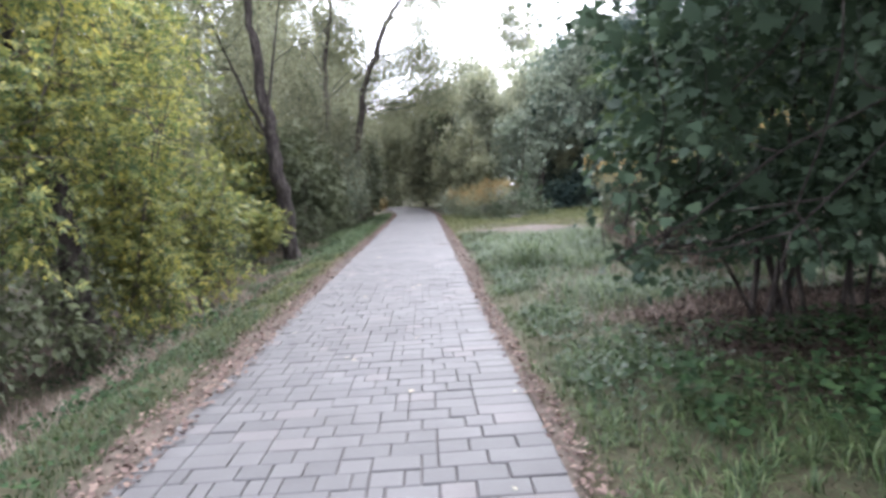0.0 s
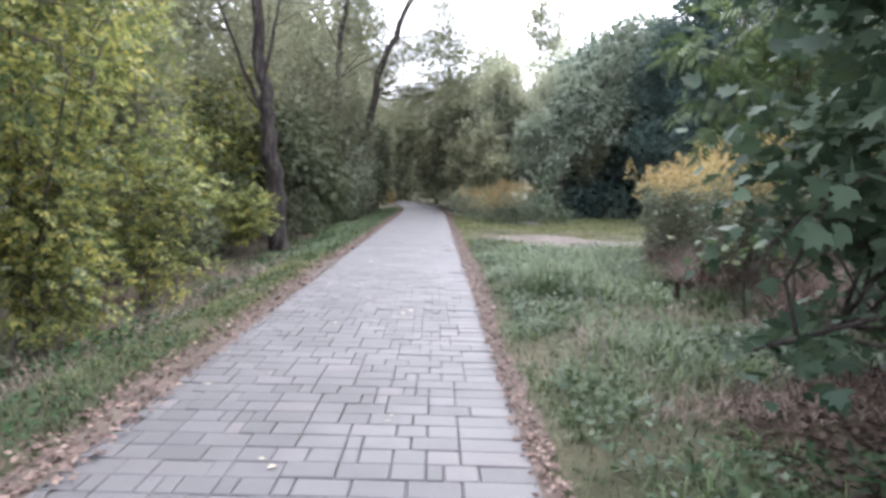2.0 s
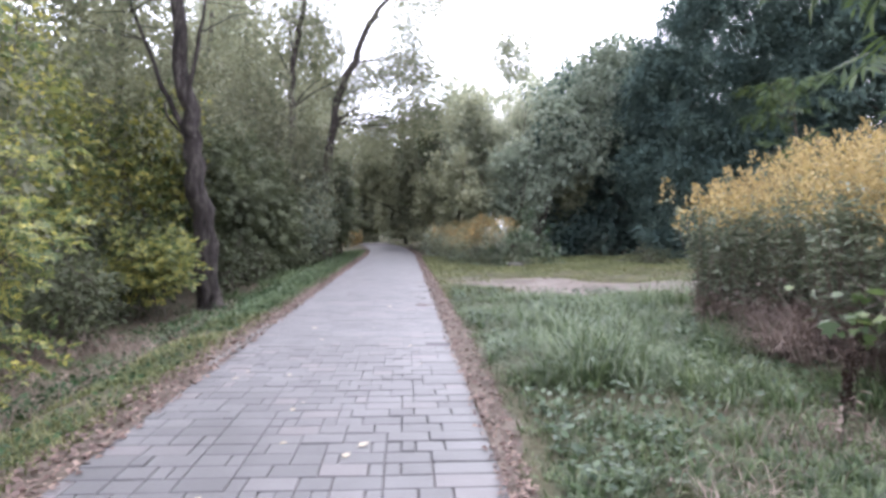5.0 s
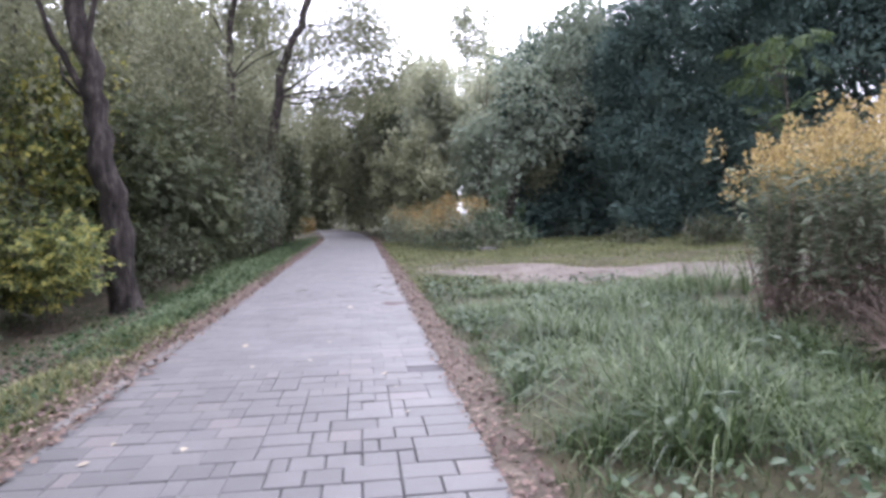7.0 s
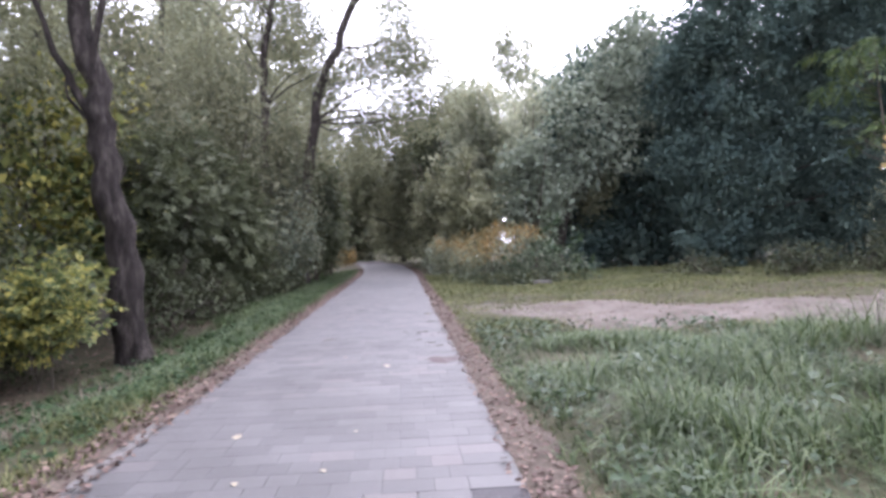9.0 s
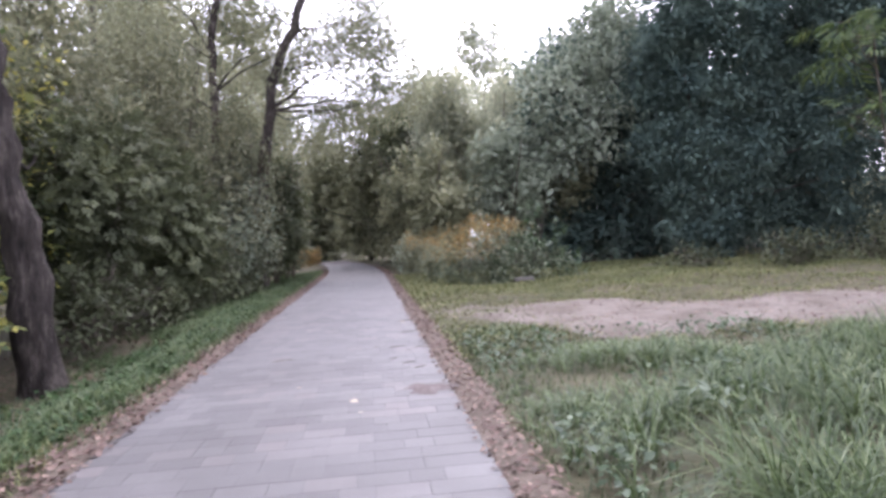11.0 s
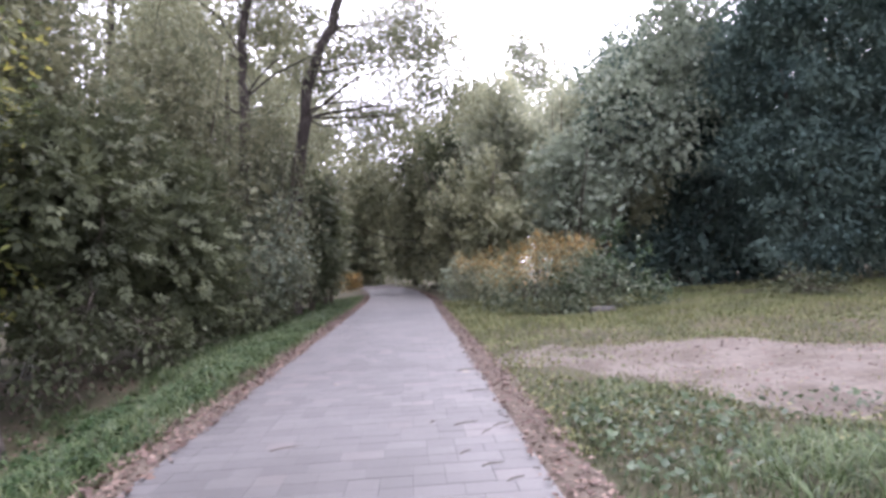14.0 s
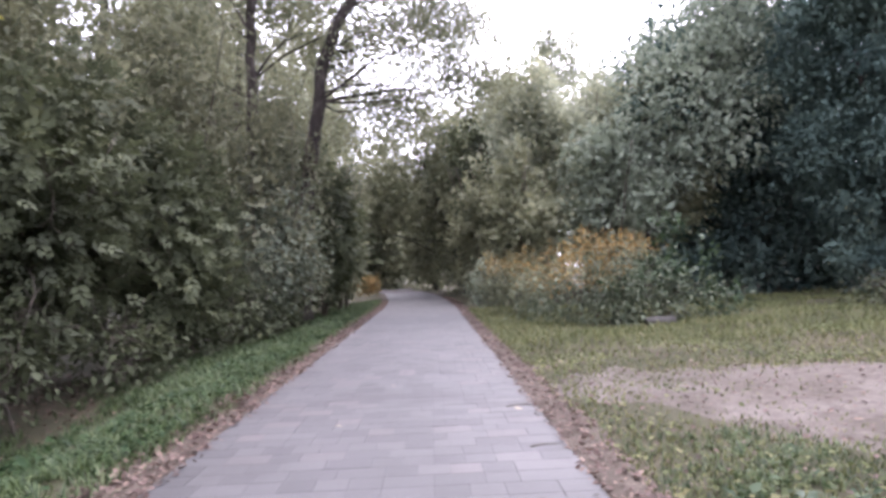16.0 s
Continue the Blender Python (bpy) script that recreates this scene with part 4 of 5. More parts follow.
log_ob.location = (4.35, 32.45, float(ground_z(4.6, 32.45)) + 0.08)
tagged(log_ob, "short pale weathered log lying under the bush", "log")

# undergrowth before the dark willows
for sx, sy, sr, sh in ((12.2, 31.4, 1.4, 0.9), (14.4, 31.0, 1.5, 1.1), (10.2, 33.8, 1.0, 0.6), (16.8, 30.5, 1.6, 1.2), (19, 29.6, 1.5, 1.1)):
    woody("bramble_shrub", "tangled brownish bramble before the dark willows", "shrub", (sx, sy), fork(sx, sy, [(sx - 0.4, sy, sh), (sx + 0.4, sy, sh), (sx, sy + 0.3, sh)], 0.018),
          lumps_around(sx, sy, sh * 0.5, sr, 0.9, sh * 0.7, 6), M_HEDGE, DIAMOND, 7, 90, 0.13, 0.4, limbs=18, group="brambles before the willows")

# stand of goldenrod
stand = new("goldenrod_stand")
so = np.array((6.6, 16.6, float(ground_z(6.6, 16.6))))
stand.location = so
tagged(stand, "tall stand of goldenrod with yellow plumes and dry stalks", "wildflowers")
n = 620
px, py = 4.95 + 4.2 * RNG.random(n) ** 1.3, 13.9 + 4.9 * RNG.random(n)
px += 0.35 * np.sin(2.1 * py) * (1 - (px - 4.95) / 4.2) + 0.5 * step(17.5, 20, py)
hgt = (1.75 + 0.55 * step(4.9, 6.6, px) + 0.15 * RNG.normal(size=n)) * (1 - 0.22 * step(17.5, 20, py))
pz = ground_z(px, py)
foot = np.stack((px, py, pz), -1) - so
lean = np.stack((RNG.normal(-0.05, 0.12, n), RNG.normal(-0.05, 0.12, n), np.ones(n)), -1)
top = foot + lean * hgt[:, None]
face = np.stack((RNG.normal(size=n), RNG.normal(size=n), np.zeros(n)), -1)
leaves("stalk_growth", M_DRY, BLADE, np.repeat(foot, 2, 0) - (0, 0, 0.05), np.repeat(top - foot, 2, 0), np.concatenate([face[:, None], np.cross(face, (0, 0, 1.0))[:, None]], 1).reshape(-1, 3), np.repeat(np.linalg.norm(top - foot, axis=1), 2), stand, 0.006)


def along(lo, hi, per, out, drop):
    """Leaf places up each stalk between two shares of its height."""
    t = lo + (hi - lo) * RNG.random((n, per))
    p = foot[:, None] + (top - foot)[:, None] * t[..., None]
    a = RNG.random((n, per)) * 6.283
    d = np.stack((np.cos(a), np.sin(a), drop + 0.3 * RNG.normal(size=a.shape)), -1)
    return (p + d * out).reshape(-1, 3), d.reshape(-1, 3)


at, tip = along(0.26, 0.93, 44, 0.01, 0.1)
leaves("foliage", M_ROD, NARROW, at, tip, np.array((0, 0, 1.0)) + RNG.normal(0, 0.4, at.shape), 0.13 * (0.6 + 0.7 * RNG.random(len(at))), stand, 1.3)
at, tip = along(0.03, 0.32, 12, 0.01, -0.6)
leaves("withered_foliage", M_DRY, NARROW, at, tip, np.array((0, 0, 1.0)) + RNG.normal(0, 0.6, at.shape), 0.13 * (0.6 + 0.7 * RNG.random(len(at))), stand, 1.0)
bloom = RNG.random(n) < 0.85
t = RNG.random((n, 46)) ** 0.8
a = RNG.random((n, 46)) * 6.283
r = 0.19 * (1 - t) * RNG.random((n, 46)) ** 0.5 + 0.01
p = top[:, None] + np.stack((np.cos(a) * r - 0.08 * t * t, np.sin(a) * r, -0.24 + 0.42 * t), -1)
d = np.stack((np.cos(a), np.sin(a), 0.8 + 0.4 * RNG.normal(size=a.shape)), -1)
p, d = p[bloom].reshape(-1, 3), d[bloom].reshape(-1, 3)
leaves("flower_head", M_GOLD, DIAMOND, p, d, RNG.normal(size=p.shape), 0.05 * (0.6 + 0.8 * RNG.random(len(p))), stand)
for ob in stand.children:
    tagged(ob, kind="stuff")


# ---- grass, weeds and litter ----
def blades(name, label, category, mat, x, y, height, width, lean=0.35, bend=0.3):
    """A growth of bent blades, one sheet of stuff."""
    k = len(x)
    z = ground_z(x, y) - 0.01
    a = RNG.random(k) * 6.283
    tilt = lean * RNG.random(k) ** 0.7
    d = np.stack((np.cos(a) * tilt, np.sin(a) * tilt, np.ones(k)), -1)
    f = np.stack((np.cos(a), np.sin(a), np.full(k, 0.0)), -1)
    shape = (BLADE[0] + np.array([(0, 0, 0), (0, 0, 0), (0, 0, 0.06), (0, 0, 0.06), (0, 0, bend)]), BLADE[1])
    sz = height * (0.5 + 0.8 * RNG.random(k))
    ob = leaves(name, mat, shape, np.stack((x, y, z), -1), d, f, sz, None, width / sz)
    return tagged(ob, label, category, kind="stuff")


def arching(lean):
    """A blade that rises and bows outward: x runs outward and z up."""
    v = []
    for t, w in ((0, 0.8), (0.4, 1.0), (0.75, 0.7)):
        v += [(lean * t ** 1.9, w / 2, t * (1 - 0.42 * lean * t)), (lean * t ** 1.9, -w / 2, t * (1 - 0.42 * lean * t))]
    v.append((lean * 1.08, 0, 1 - 0.62 * lean))
    return np.array(v), np.array([(0, 1, 3), (0, 3, 2), (2, 3, 5), (2, 5, 4), (4, 5, 6)])


def tufts(name, label, category, mat, x, y, height, per, width=0.009, spread=0.06):
    """Tufts of arching blades, each tuft bowed a little towards one side, as one sheet of stuff."""
    k = len(x)
    sway = np.repeat(2.2 + 0.9 * np.sin(1.1 * x + 0.7 * y) + 0.5 * RNG.normal(size=k), per)
    a = sway + 1.5 * RNG.normal(size=k * per)
    r = spread * RNG.random(k * per) ** 0.5
    bx, by = np.repeat(x, per) + r * np.cos(a), np.repeat(y, per) + r * np.sin(a)
    h = np.repeat(height * np.ones(k), per) * (0.45 + 0.7 * RNG.random(k * per))
    at = np.stack((bx, by, ground_z(bx, by) - 0.015), -1)
    tip = np.stack((np.cos(a), np.sin(a), np.zeros(k * per)), -1)
    up = np.zeros((k * per, 3))
    up[:, 2] = 1
    vs, fs, base = [], [], 0
    kind = RNG.integers(3, size=k * per)
    for i, lean in enumerate((0.5, 0.95, 1.3)):
        m = kind == i
        tv, tf = arching(lean)
        d, b = tip[m][:, None], np.cross(up[m], tip[m])[:, None]
        w = (width * (0.7 + 0.6 * RNG.random(m.sum())))[:, None, None]
        v = at[m][:, None] + h[m][:, None, None] * (tv[None, :, :1] * d + tv[None, :, 2:] * up[m][:, None]) + w * tv[None, :, 1:2] * b
        vs.append(v.reshape(-1, 3))
        fs.append((tf[None] + base + (np.arange(m.sum()) * len(tv))[:, None, None]).reshape(-1, 3))
        base += v.shape[0] * v.shape[1]
    return tagged(mesh_object(name, np.concatenate(vs), np.concatenate(fs), mat), label, category, kind="stuff")


def scatter(k, x0, x1, y0, y1):
    return x0 + (x1 - x0) * RNG.random(k), y0 + (y1 - y0) * RNG.random(k)


def tufted(x, y, scale, keep):
    """Thins a scatter into tufts."""
    v = np.sin(scale * x + 1.3 * np.sin(0.8 * scale * y)) + np.sin(1.2 * scale * y + 1.7 * np.sin(0.6 * scale * x + 1)) + 0.6 * RNG.normal(size=len(x))
    return v > keep


# meadow beside the path: a low sward and longer tufts over it
def meadow(k, keep, near_edge):
    x, y = scatter(k, 1.12, 8.5, 1.5, 24.5)
    m = (x < 1.1 + 7.5 * RNG.random(k) ** 0.9) & tufted(x, y, 2.3, keep) & ~((x > 5.2) & (y > 13.5) & (y < 20))
    m &= ~(((x - 4.8) / 2.3) ** 2 + ((y - 8.4) / 1.9) ** 2 < 0.7 + 0.5 * RNG.random(k))
    m &= y < np.interp(x, tx, near) - 0.3
    m &= x > near_edge + 0.2 * RNG.random(k) + 0.14 * step(11, 16, y) - 0.05
    return x[m], y[m]


x, y = meadow(64000, -9, 1.14)
blades("grass", "low sward of the meadow beside the path", "grass", M_SHORT, x, y, 0.10, 0.010, 1.0, 0.4)
def lushness(x, y):
    """Height of the long grass: in hummocks, taller past the goldenrod, dying out towards the track."""
    lush = 0.5 + 1.0 * (0.5 + 0.5 * np.sin(1.3 * x + 0.9 * np.sin(1.1 * y))) * (0.5 + 0.5 * np.sin(1.7 * y + x))
    return (0.10 + (0.22 + 0.16 * step(12, 14, y)) * step(1.3, 2.3, x)) * lush * (0.85 + 0.5 * step(12, 15, y)) * (1 - 0.85 * step(18.2 + 0.45 * np.clip(x, 0, 6), 20.6 + 0.45 * np.clip(x, 0, 6), y))


x, y = meadow(40000, -0.6, 1.2)
blades("grass", "uneven meadow grass with bent blades", "grass", M_GRASS, x, y, 0.8 * lushness(x, y), 0.008, 1.35, 0.65)
x, y = meadow(9000, -0.5, 1.2)
tufts("grass_tufts", "lush tufts of long arching meadow grass", "grass", M_GRASS, x, y, 1.15 * lushness(x, y) + 0.03, 17)
# short grass by the track and beyond it
x, y = scatter(150000, 1.25, 17, 22, 40)
inside = (y > np.interp(x, tx, near) + 0.3 * np.abs(RNG.normal(size=len(x))) + 0.02) & (y < np.interp(x, tx, far) - 0.25 * np.abs(RNG.normal(size=len(x))))
edge = np.minimum(y - np.interp(x, tx, near), np.interp(x, tx, far) - y)
worn = 0.03 + 0.75 * step(4.4, 1.4, x) + 0.6 * np.exp(-np.clip(edge, 0, 9) / 0.22) * (0.5 + 0.5 * np.sin(3.1 * x + 2 * y))
m = (~inside | (RNG.random(len(x)) < worn)) & tufted(x, y, 1.6, -1.5) & (RNG.random(len(x)) < 1.15 - 0.06 * x)
x, y = x[m], y[m]
blades("grass", "short worn grass and clover round the track", "grass", M_WORN, x, y, 0.055 + 0.10 * step(28.5, 31, y), 0.013, 0.9, 0.35)
# verge and bank
x, y = scatter(130000, -4.0, -1.72, 0, 50)
m = tufted(x, y, 2.6, -0.7) & (x < -1.76 - 0.26 * RNG.random(len(x)) ** 0.6) & ((x > -2.75) | (RNG.random(len(x)) < 0.3 + 0.65 * step(17, 23, y)))
x, y = x[m] + path_shift(y[m]), y[m]
m = y < 18.5 + 3 * RNG.random(len(y))
tan = y > 9 + 3 * RNG.random(len(y))
blades("grass", "short grass along the top of the bank", "grass", M_SHORT, x[m & ~tan], y[m & ~tan], 0.085, 0.012, 0.9, 0.45)
blades("grass", "short tan and green grass beside the edging stones", "grass", M_WORN, x[m & tan], y[m & tan], 0.085, 0.012, 0.9, 0.45)
blades("grass", "fresh green grass along the bank and the hedge's foot", "grass", M_GRASS, x[~m], y[~m], 0.15, 0.011, 1.0, 0.5)
x, y = scatter(2600, -4.6, -2.1, 18, 40)
m = tufted(x, y, 2.0, -0.6)
tufts("grass_tufts", "tufts of fresh grass on the bank by the hedge", "grass", M_GRASS, x[m], y[m], 0.17, 16)
x, y = scatter(22000, -6.0, -2.8, 2, 21)
m = tufted(x, y, 1.9, -0.2)
blades("dry_grass", "withered grass and stalks on the bank", "grass", M_DRY, x[m], y[m], 0.3, 0.008, 0.9, 0.4)
# dry stalks before the goldenrod, thin straw in the meadow
x, y = scatter(7000, 4.6, 7.0, 12.6, 16.2)
m = x > 4.7 + 0.3 * np.sin(2 * y)
blades("dry_stalks", "heap of leaning dry brown stalks before the goldenrod", "dry plants", M_DRY, x[m], y[m], 0.8, 0.018, 1.3, 0.5)
x, y = scatter(13000, 2.0, 5.6, 9, 15)
m = tufted(x, y, 1.4, 0.5)
blades("dry_grass", "bleached straw lying in the meadow grass", "grass", M_DRY, x[m], y[m], 0.26, 0.008, 1.6, 0.5)


def ground_leaves(name, label, category, mat, shape, x, y, size, up, lift, width=1.0):
    """Low broad leaves or fallen ones, one sheet of stuff."""
    k = len(x)
    a = RNG.random(k) * 6.283
    p = np.stack((x, y, ground_z(x, y) + lift * RNG.random(k)), -1)
    d = np.stack((np.cos(a), np.sin(a), up + 0.25 * RNG.normal(size=k)), -1)
    f = np.stack((0.35 * RNG.normal(size=k), 0.35 * RNG.normal(size=k), np.ones(k)), -1)
    ob = leaves(name, mat, shape, p, d, f, size * (0.5 + 0.9 * RNG.random(k)), None, width)
    return tagged(ob, label, category, kind="stuff")


x, y = scatter(52000, 1.4, 7, 1.5, 23)
m = tufted(x, y, 1.7, 0.35) & ~((x > 5.2) & (y > 13.5)) & (((x - 4.8) / 2.3) ** 2 + ((y - 8.4) / 1.9) ** 2 > 1) & (RNG.random(len(x)) < 1 - 0.35 * step(10, 14, y))
ground_leaves("weeds", "broad-leaved weeds among the meadow grass", "weeds", M_WEED, DIAMOND, x[m], y[m], 0.065, 0.5, 0.16, 1.2)
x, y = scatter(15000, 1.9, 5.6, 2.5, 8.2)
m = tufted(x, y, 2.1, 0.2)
ground_leaves("weeds", "leafy nettles and weeds under the maple's edge", "weeds", M_SHADED_WEED, DIAMOND, x[m], y[m], 0.085, 0.35, 0.26, 1.1)
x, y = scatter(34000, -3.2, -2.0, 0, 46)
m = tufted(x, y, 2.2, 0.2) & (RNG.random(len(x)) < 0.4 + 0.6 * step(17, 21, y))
ground_leaves("weeds", "low clover and ground ivy on the verge", "weeds", M_SHADED_WEED, DIAMOND, x[m] + path_shift(y[m]), y[m], 0.05, 0.5, 0.09, 1.3)
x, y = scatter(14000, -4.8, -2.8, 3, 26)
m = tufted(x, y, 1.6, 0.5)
ground_leaves("weeds", "straggling green weeds on the bank", "weeds", M_SHADED_WEED, DIAMOND, x[m], y[m], 0.075, 0.5, 0.22, 1.2)
x, y = scatter(30000, 1.3, 14, 21.5, 36)
inside = (y > np.interp(x, tx, near) + 0.1) & (y < np.interp(x, tx, far))
m = tufted(x, y, 1.9, 0.1) & (~inside | (RNG.random(len(x)) < 0.5 * step(3.4, 1.4, x)))
ground_leaves("weeds", "plantain and clover in the worn grass", "weeds", M_WORN, DIAMOND, x[m], y[m], 0.05, 0.35, 0.05, 1.3)

y = 50 * RNG.random(15000) ** 0.9
x = XL + 0.07 + 0.08 * step(12, 6, y) - 0.5 * RNG.random(15000) ** 0.9
ground_leaves("leaf_litter", "brown and pale fallen leaves heaped along the path", "leaf litter", M_LITTER, DIAMOND, x + path_shift(y), y, 0.048, 0.1, 0.03, 1.4)
y = 50 * RNG.random(15000) ** 0.9
y = y[:11500]
x = XR - 0.06 + 0.07 * step(10, 5, y) + (0.2 + 0.18 * step(11, 16, y)) * RNG.random(11500) ** 0.85
ground_leaves("leaf_litter", "reddish fallen leaves and chips along the path", "leaf litter", M_LITTER, DIAMOND, x + path_shift(y), y, 0.045, 0.1, 0.03, 1.1)
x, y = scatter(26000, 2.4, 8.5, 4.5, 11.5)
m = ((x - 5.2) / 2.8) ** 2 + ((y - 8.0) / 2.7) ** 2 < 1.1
ground_leaves("leaf_litter", "brown leaves under the maple, darkened for its shade", "leaf litter", M_SHADED_DUFF_SEED, DIAMOND, x[m], y[m], 0.07, 0.05, 0.03, 1.3)
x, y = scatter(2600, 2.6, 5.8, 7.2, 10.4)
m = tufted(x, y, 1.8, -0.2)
blades("dry_stalks", "brown dead stalks lying under the maple", "dry plants", M_SHADED_DUFF_SEED, x[m], y[m], 0.34, 0.012, 2.6, 0.4)
x, y = scatter(9000, -6.5, -2.9, 2, 30)
ground_leaves("leaf_litter", "dead leaves strewn over the bank", "leaf litter", M_LITTER, DIAMOND, x, y, 0.06, 0.1, 0.03, 1.3)
x, y = scatter(7000, 1.4, 12, 21.5, 34)
ground_leaves("leaf_litter", "few pale leaves on the worn grass and track", "leaf litter", M_LITTER, DIAMOND, x, y, 0.045, 0.1, 0.02, 1.3)

# docks with dark seed heads before the goldenrod
for dx, dy, dh in ((3.75, 13.0, 0.62), (3.45, 12.6, 0.5), (4.05, 13.3, 0.72)):
    dock = new("dock_plant")
    dock.location = (dx, dy, float(ground_z(dx, dy)))
    tagged(dock, "withered dock with a dark brown seed head", "plant", "docks in the meadow")
    tb = Tubes()
    tb.add([(0, 0, -0.03), (0.01, 0.01, dh * 0.5), (0.03, 0.0, dh)], [0.006, 0.005, 0.003], 6)
    tb.make("stem", M_STEM, dock)
    k = 160
    q = RNG.random(k)
    a = RNG.random(k) * 6.283
    at = np.stack((0.025 + 0.035 * np.cos(a) * (1 - 0.6 * q), 0.035 * np.sin(a) * (1 - 0.6 * q), dh * (0.62 + 0.4 * q)), -1)
    tagged(leaves("seed_head", M_SHADED_DUFF_SEED, DIAMOND, at, RNG.normal(size=(k, 3)), RNG.normal(size=(k, 3)), 0.03, dock, 1.3), "dark brown seed head")
    for i in range(5):
        a = i * 1.3
        leaves("leaf", M_DRY, NARROW, np.array([(0, 0, 0.05 + 0.05 * i)]), np.array([(math.cos(a), math.sin(a), 0.1)]), np.array([(0, 0.1, 1.0)]), 0.16, dock, 1.3)

# burdock clumps in the lush grass
bd = new("burdock")
bd.location = (2.6, 18.8, float(ground_z(2.6, 18.8)))
tagged(bd, "burdock clump with large drooping grey-green leaves", "plant", "burdocks in the meadow")
for i in range(22):
    a = i * 2.4 + 0.3
    r, z = 0.05 + 0.16 * (i % 3) / 2, 0.06 + 0.26 * ((i * 7) % 5) / 4
    leaves("leaf", M_WEED, DIAMOND, np.array([(r * math.cos(a), r * math.sin(a), z)]), np.array([(math.cos(a), math.sin(a), 0.55 - 0.9 * ((i * 3) % 4) / 3)]), np.array([(0.2 * math.sin(i), 0.2, 1.0)]), 0.11 + 0.02 * (i % 4), bd, 0.8)
for bx, by, turn in ((2.1, 14.3, 80), (3.7, 15.6, 200), (3.3, 17.6, 140)):
    copy_thing(bd, pose(bx, by, float(ground_z(bx, by)), 0, 0, turn))

# twigs, single leaves and the sandy patch on the path
for x0, y0, ang, size in ((0.62, 23.0, 20, 0.3), (0.75, 22.7, 55, 0.22), (0.9, 22.9, 35, 0.26), (-0.75, 22.6, 25, 0.35), (0.35, 23.1, 60, 0.12), (0.85, 24.3, 10, 0.3), (0.8, 21.6, 30, 0.2), (0.7, 21.9, 15, 0.22), (0.86, 25.6, 5, 0.34), (0.55, 22.2, 40, 0.16)):
    size *= 0.75
    tw = Tubes()
    tw.add([(-size / 2, 0, 0), (-size * 0.1, 0.015, 0.004), (size * 0.2, -0.008, 0.006), (size / 2, 0.02, 0)], [0.004, 0.004, 0.0035, 0.002], 6)
    ob = tw.make("twig", M_STEM)
    ob.matrix_world = pose(x0, y0, 0.006, 0, 0, ang)
    tagged(ob, "thin dark broken twig lying on the path", "twig", "twigs on the path")
for i in range(34):
    x0, y0 = -1.5 + 2.4 * RNG.random(), 4 + 24 * RNG.random()
    ob = leaves("fallen_leaf", M_PALE, DIAMOND if i % 3 else MAPLE, np.zeros((1, 3)), np.array([(1.0, 0.1, 0.05)]), np.array([(0.1, 0.15, 1.0)]), 0.045 + 0.03 * RNG.random(), None, 1.2)
    ob.matrix_world = pose(x0, y0, 0.008, 0, 0, 360 * RNG.random())
    tagged(ob, "single pale curled leaf fallen on the path", "leaf", "fallen leaves on the path")
ang = np.linspace(0, 6.283, 40, endpoint=False)
rad = 1 + 0.22 * np.sin(3 * ang + 1) + 0.14 * np.sin(7 * ang) + 0.1 * np.sin(13 * ang + 2)
patch_v = np.concatenate([[(0, 0, 0.012)], np.stack((0.10 * rad * np.cos(ang), 0.11 * rad * np.sin(ang), np.full(40, 0.008)), -1), np.stack((0.22 * rad * np.cos(ang), 0.2 * rad * np.sin(ang), np.full(40, 0.0015)), -1)])
patch_f = [(0, 1 + i, 1 + (i + 1) % 40) for i in range(40)] + [(1 + i, 41 + i, 41 + (i + 1) % 40, 1 + (i + 1) % 40) for i in range(40)]
patch = mesh_object("soil_patch", patch_v, patch_f, M_SMEAR, None, True)
patch.location = (0.80, 20.6, 0.004)
tagged(patch, "thin smear of brown soil on the path's edge", "soil patch")

# ---- paving blocks ----
def block(w, d, cham, deep=0.05):
    """One block with chamfered upper edges, its top at zero."""
    a, b, c = w / 2, d / 2, cham
    v = [(-a + c, -b + c, 0), (a - c, -b + c, 0), (a - c, b - c, 0), (-a + c, b - c, 0), (-a, -b, -c), (a, -b, -c), (a, b, -c), (-a, b, -c), (-a, -b, -deep), (a, -b, -deep), (a, b, -deep), (-a, b, -deep)]
    f = [(0, 1, 2, 3)]
    for k in range(4):
        j = (k + 1) % 4
        f += [(4 + k, 4 + j, j, k), (8 + k, 8 + j, 4 + j, 4 + k)]
    return v, f


def row_of(widths):
    """Block widths that fill the path's breadth."""
    out, left = [], XR - XL
    while left > 0.44:
        w = widths[RNG.integers(len(widths))]
        out.append(w)
        left -= w
    return out + [left] if left > 0.12 else out[:-1] + [out[-1] + left]


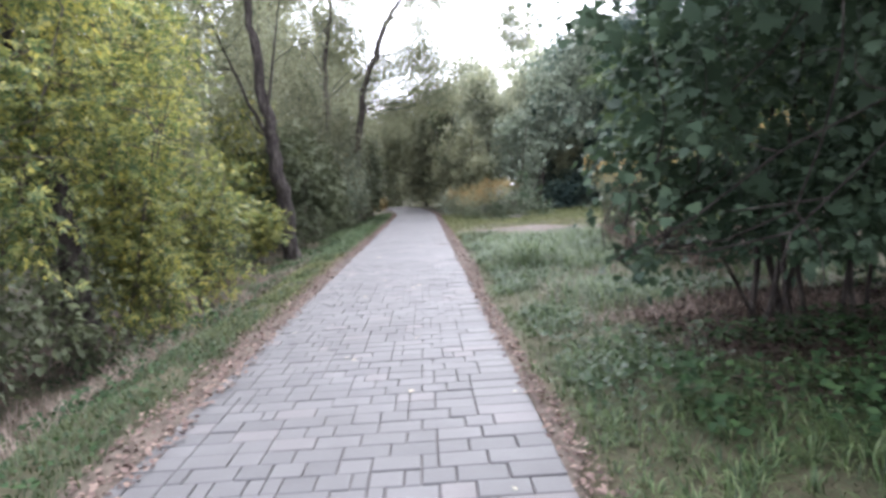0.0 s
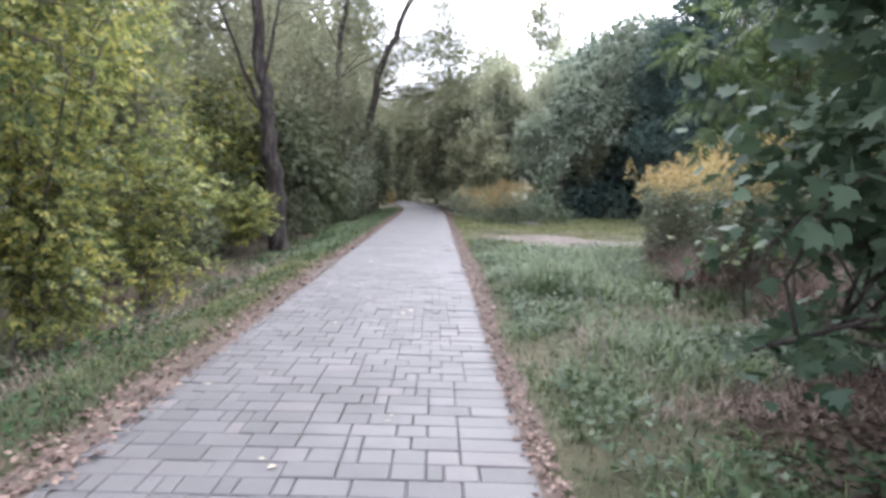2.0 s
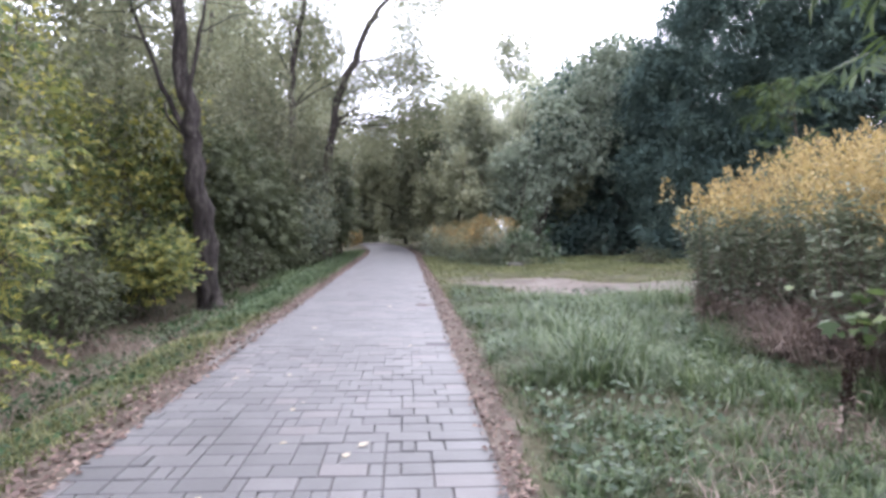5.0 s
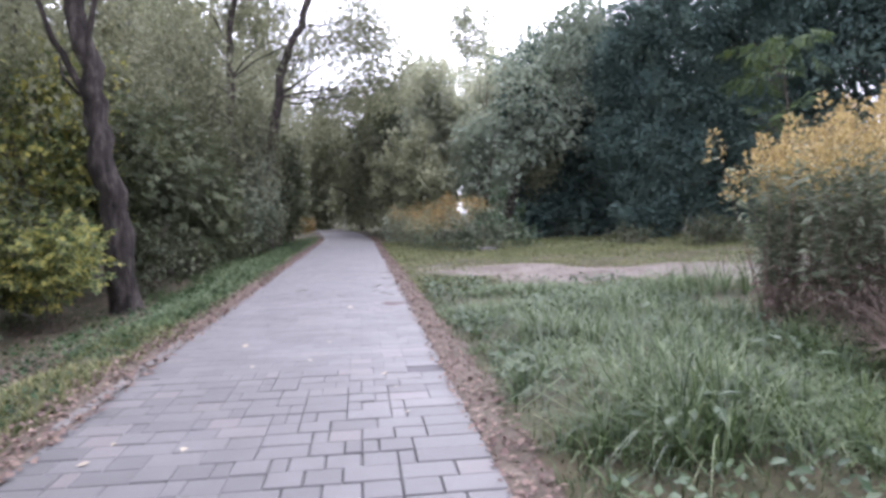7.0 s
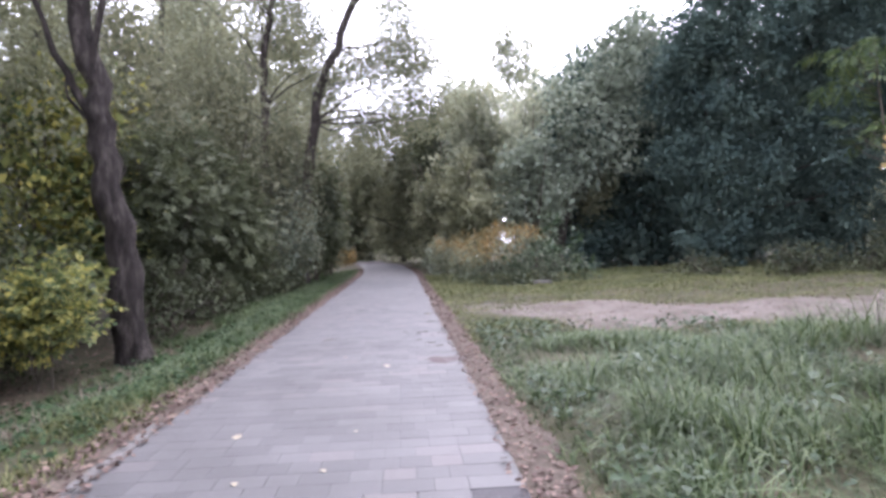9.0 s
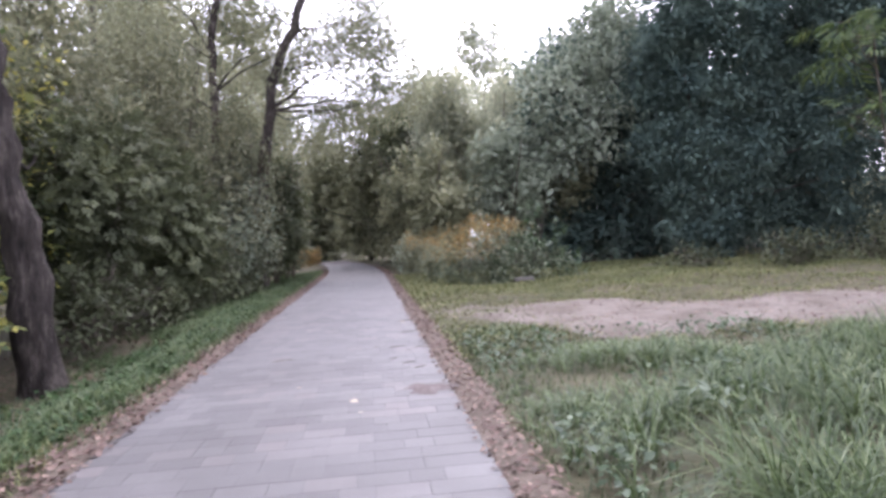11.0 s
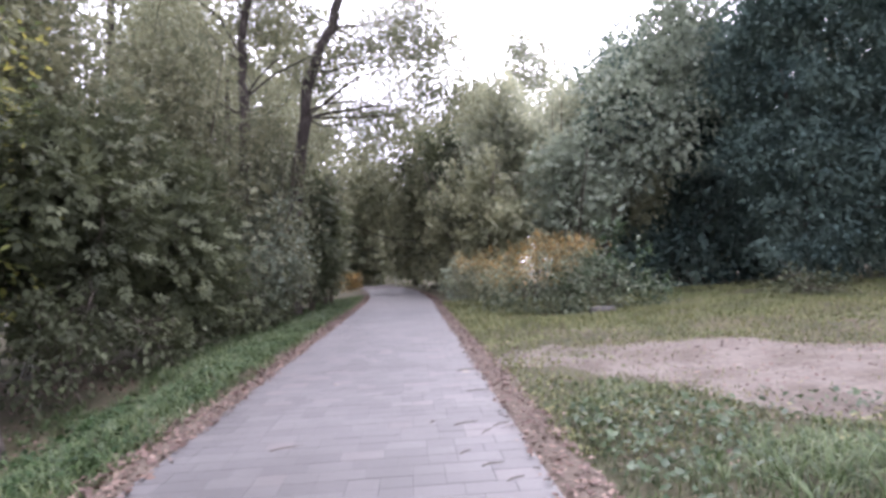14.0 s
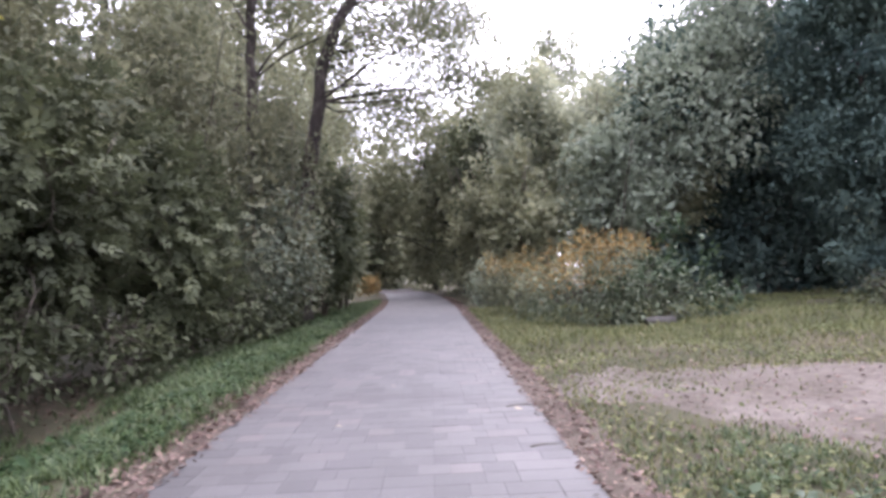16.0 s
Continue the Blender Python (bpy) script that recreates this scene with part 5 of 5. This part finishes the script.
shared = {}
rest_v, rest_f = [], []
yy, count = -2.0, 0
while yy < 60:
    old = yy < 16.4
    depth = 0.2
    gap = 0.0085 - 0.006 * float(step(12.5, 17.5, yy))
    cx = XL + float(path_shift(yy))
    for w in row_of([0.3, 0.2, 0.3, 0.2, 0.1] if old else [0.3, 0.2, 0.3, 0.2]):
        mx_, my_ = cx + w / 2, yy + depth / 2
        cx += w
        z = 0.0022 * RNG.normal() * (1 if old else 0.25) + (0.004 if old else 0.0008) * math.sin(2.2 * mx_ + 0.9 * my_)
        if old and 4.0 < yy < 9.6 and count < 300:
            key = (round(w, 3), depth)
            if key not in shared:
                me = bpy.data.meshes.new("paver")
                v, f = block(w - gap, depth - gap, 0.006)
                me.from_pydata(v, [], f)
                me.materials.append(M_PAVER)
                shared[key] = me
            ob = new("paver", shared[key])
            ob.parent = pavement
            ob.matrix_basis = pose(mx_, my_, z, RNG.normal(0, 0.25), RNG.normal(0, 0.25), RNG.normal(0, 0.35))
            count += 1
        else:
            v, f = block(w - gap, depth - gap, 0.006 if old else 0.002)
            s = len(rest_v)
            ta, tb_ = RNG.normal(0, 0.004 if old else 0.001, 2)
            rest_v += [(mx_ + p[0], my_ + p[1], p[2] + z + ta * p[0] + tb_ * p[1]) for p in v]
            rest_f += [tuple(s + q_ for q_ in face_) for face_ in f]
    yy += depth
field = mesh_object("paver_field", rest_v, rest_f, M_PAVER, pavement)
tagged(field, "further paving blocks, worn and closely laid", kind="stuff")
for y0 in np.arange(15.6, 18.4, 0.5):
    v, f = block(0.1, 0.48, 0.01, 0.12)
    ob = mesh_object("kerb_stone", v, f, M_KERB)
    ob.matrix_world = pose(XL - 0.08 - 0.02 * math.sin(y0), y0, 0.004, 0, 0, RNG.normal(0, 1.5))
    tagged(ob, "narrow worn concrete edging stone beside the path", "edging stone", "edging stones")

# one more willow in the dark corner of the meadow
woody("tree", "dark willow crowded behind the meadow's edge", "tree", (15.0, 44.6), fork(15.0, 44.6, [(14.6, 44.6, 7), (15.6, 44.8, 9)], 0.14),
      [(14.6, 44.4, 3.0, 2.4, 1.6, 3.0), (16.4, 46.0, 6.0, 3.4, 1.6, 5.0), (19.5, 44.0, 6.0, 3.2, 1.6, 5.0), (14.4, 44.6, 6.6, 2.2, 1.7, 2.4), (15.4, 44.8, 9.0, 2.4, 1.8, 2.4), (17.0, 44.8, 6.0, 2.2, 1.6, 3.0)], M_DARK, DIAMOND, 10, 50, 0.25, 0.7, 0.5, M_BARK, limbs=18, core=90)
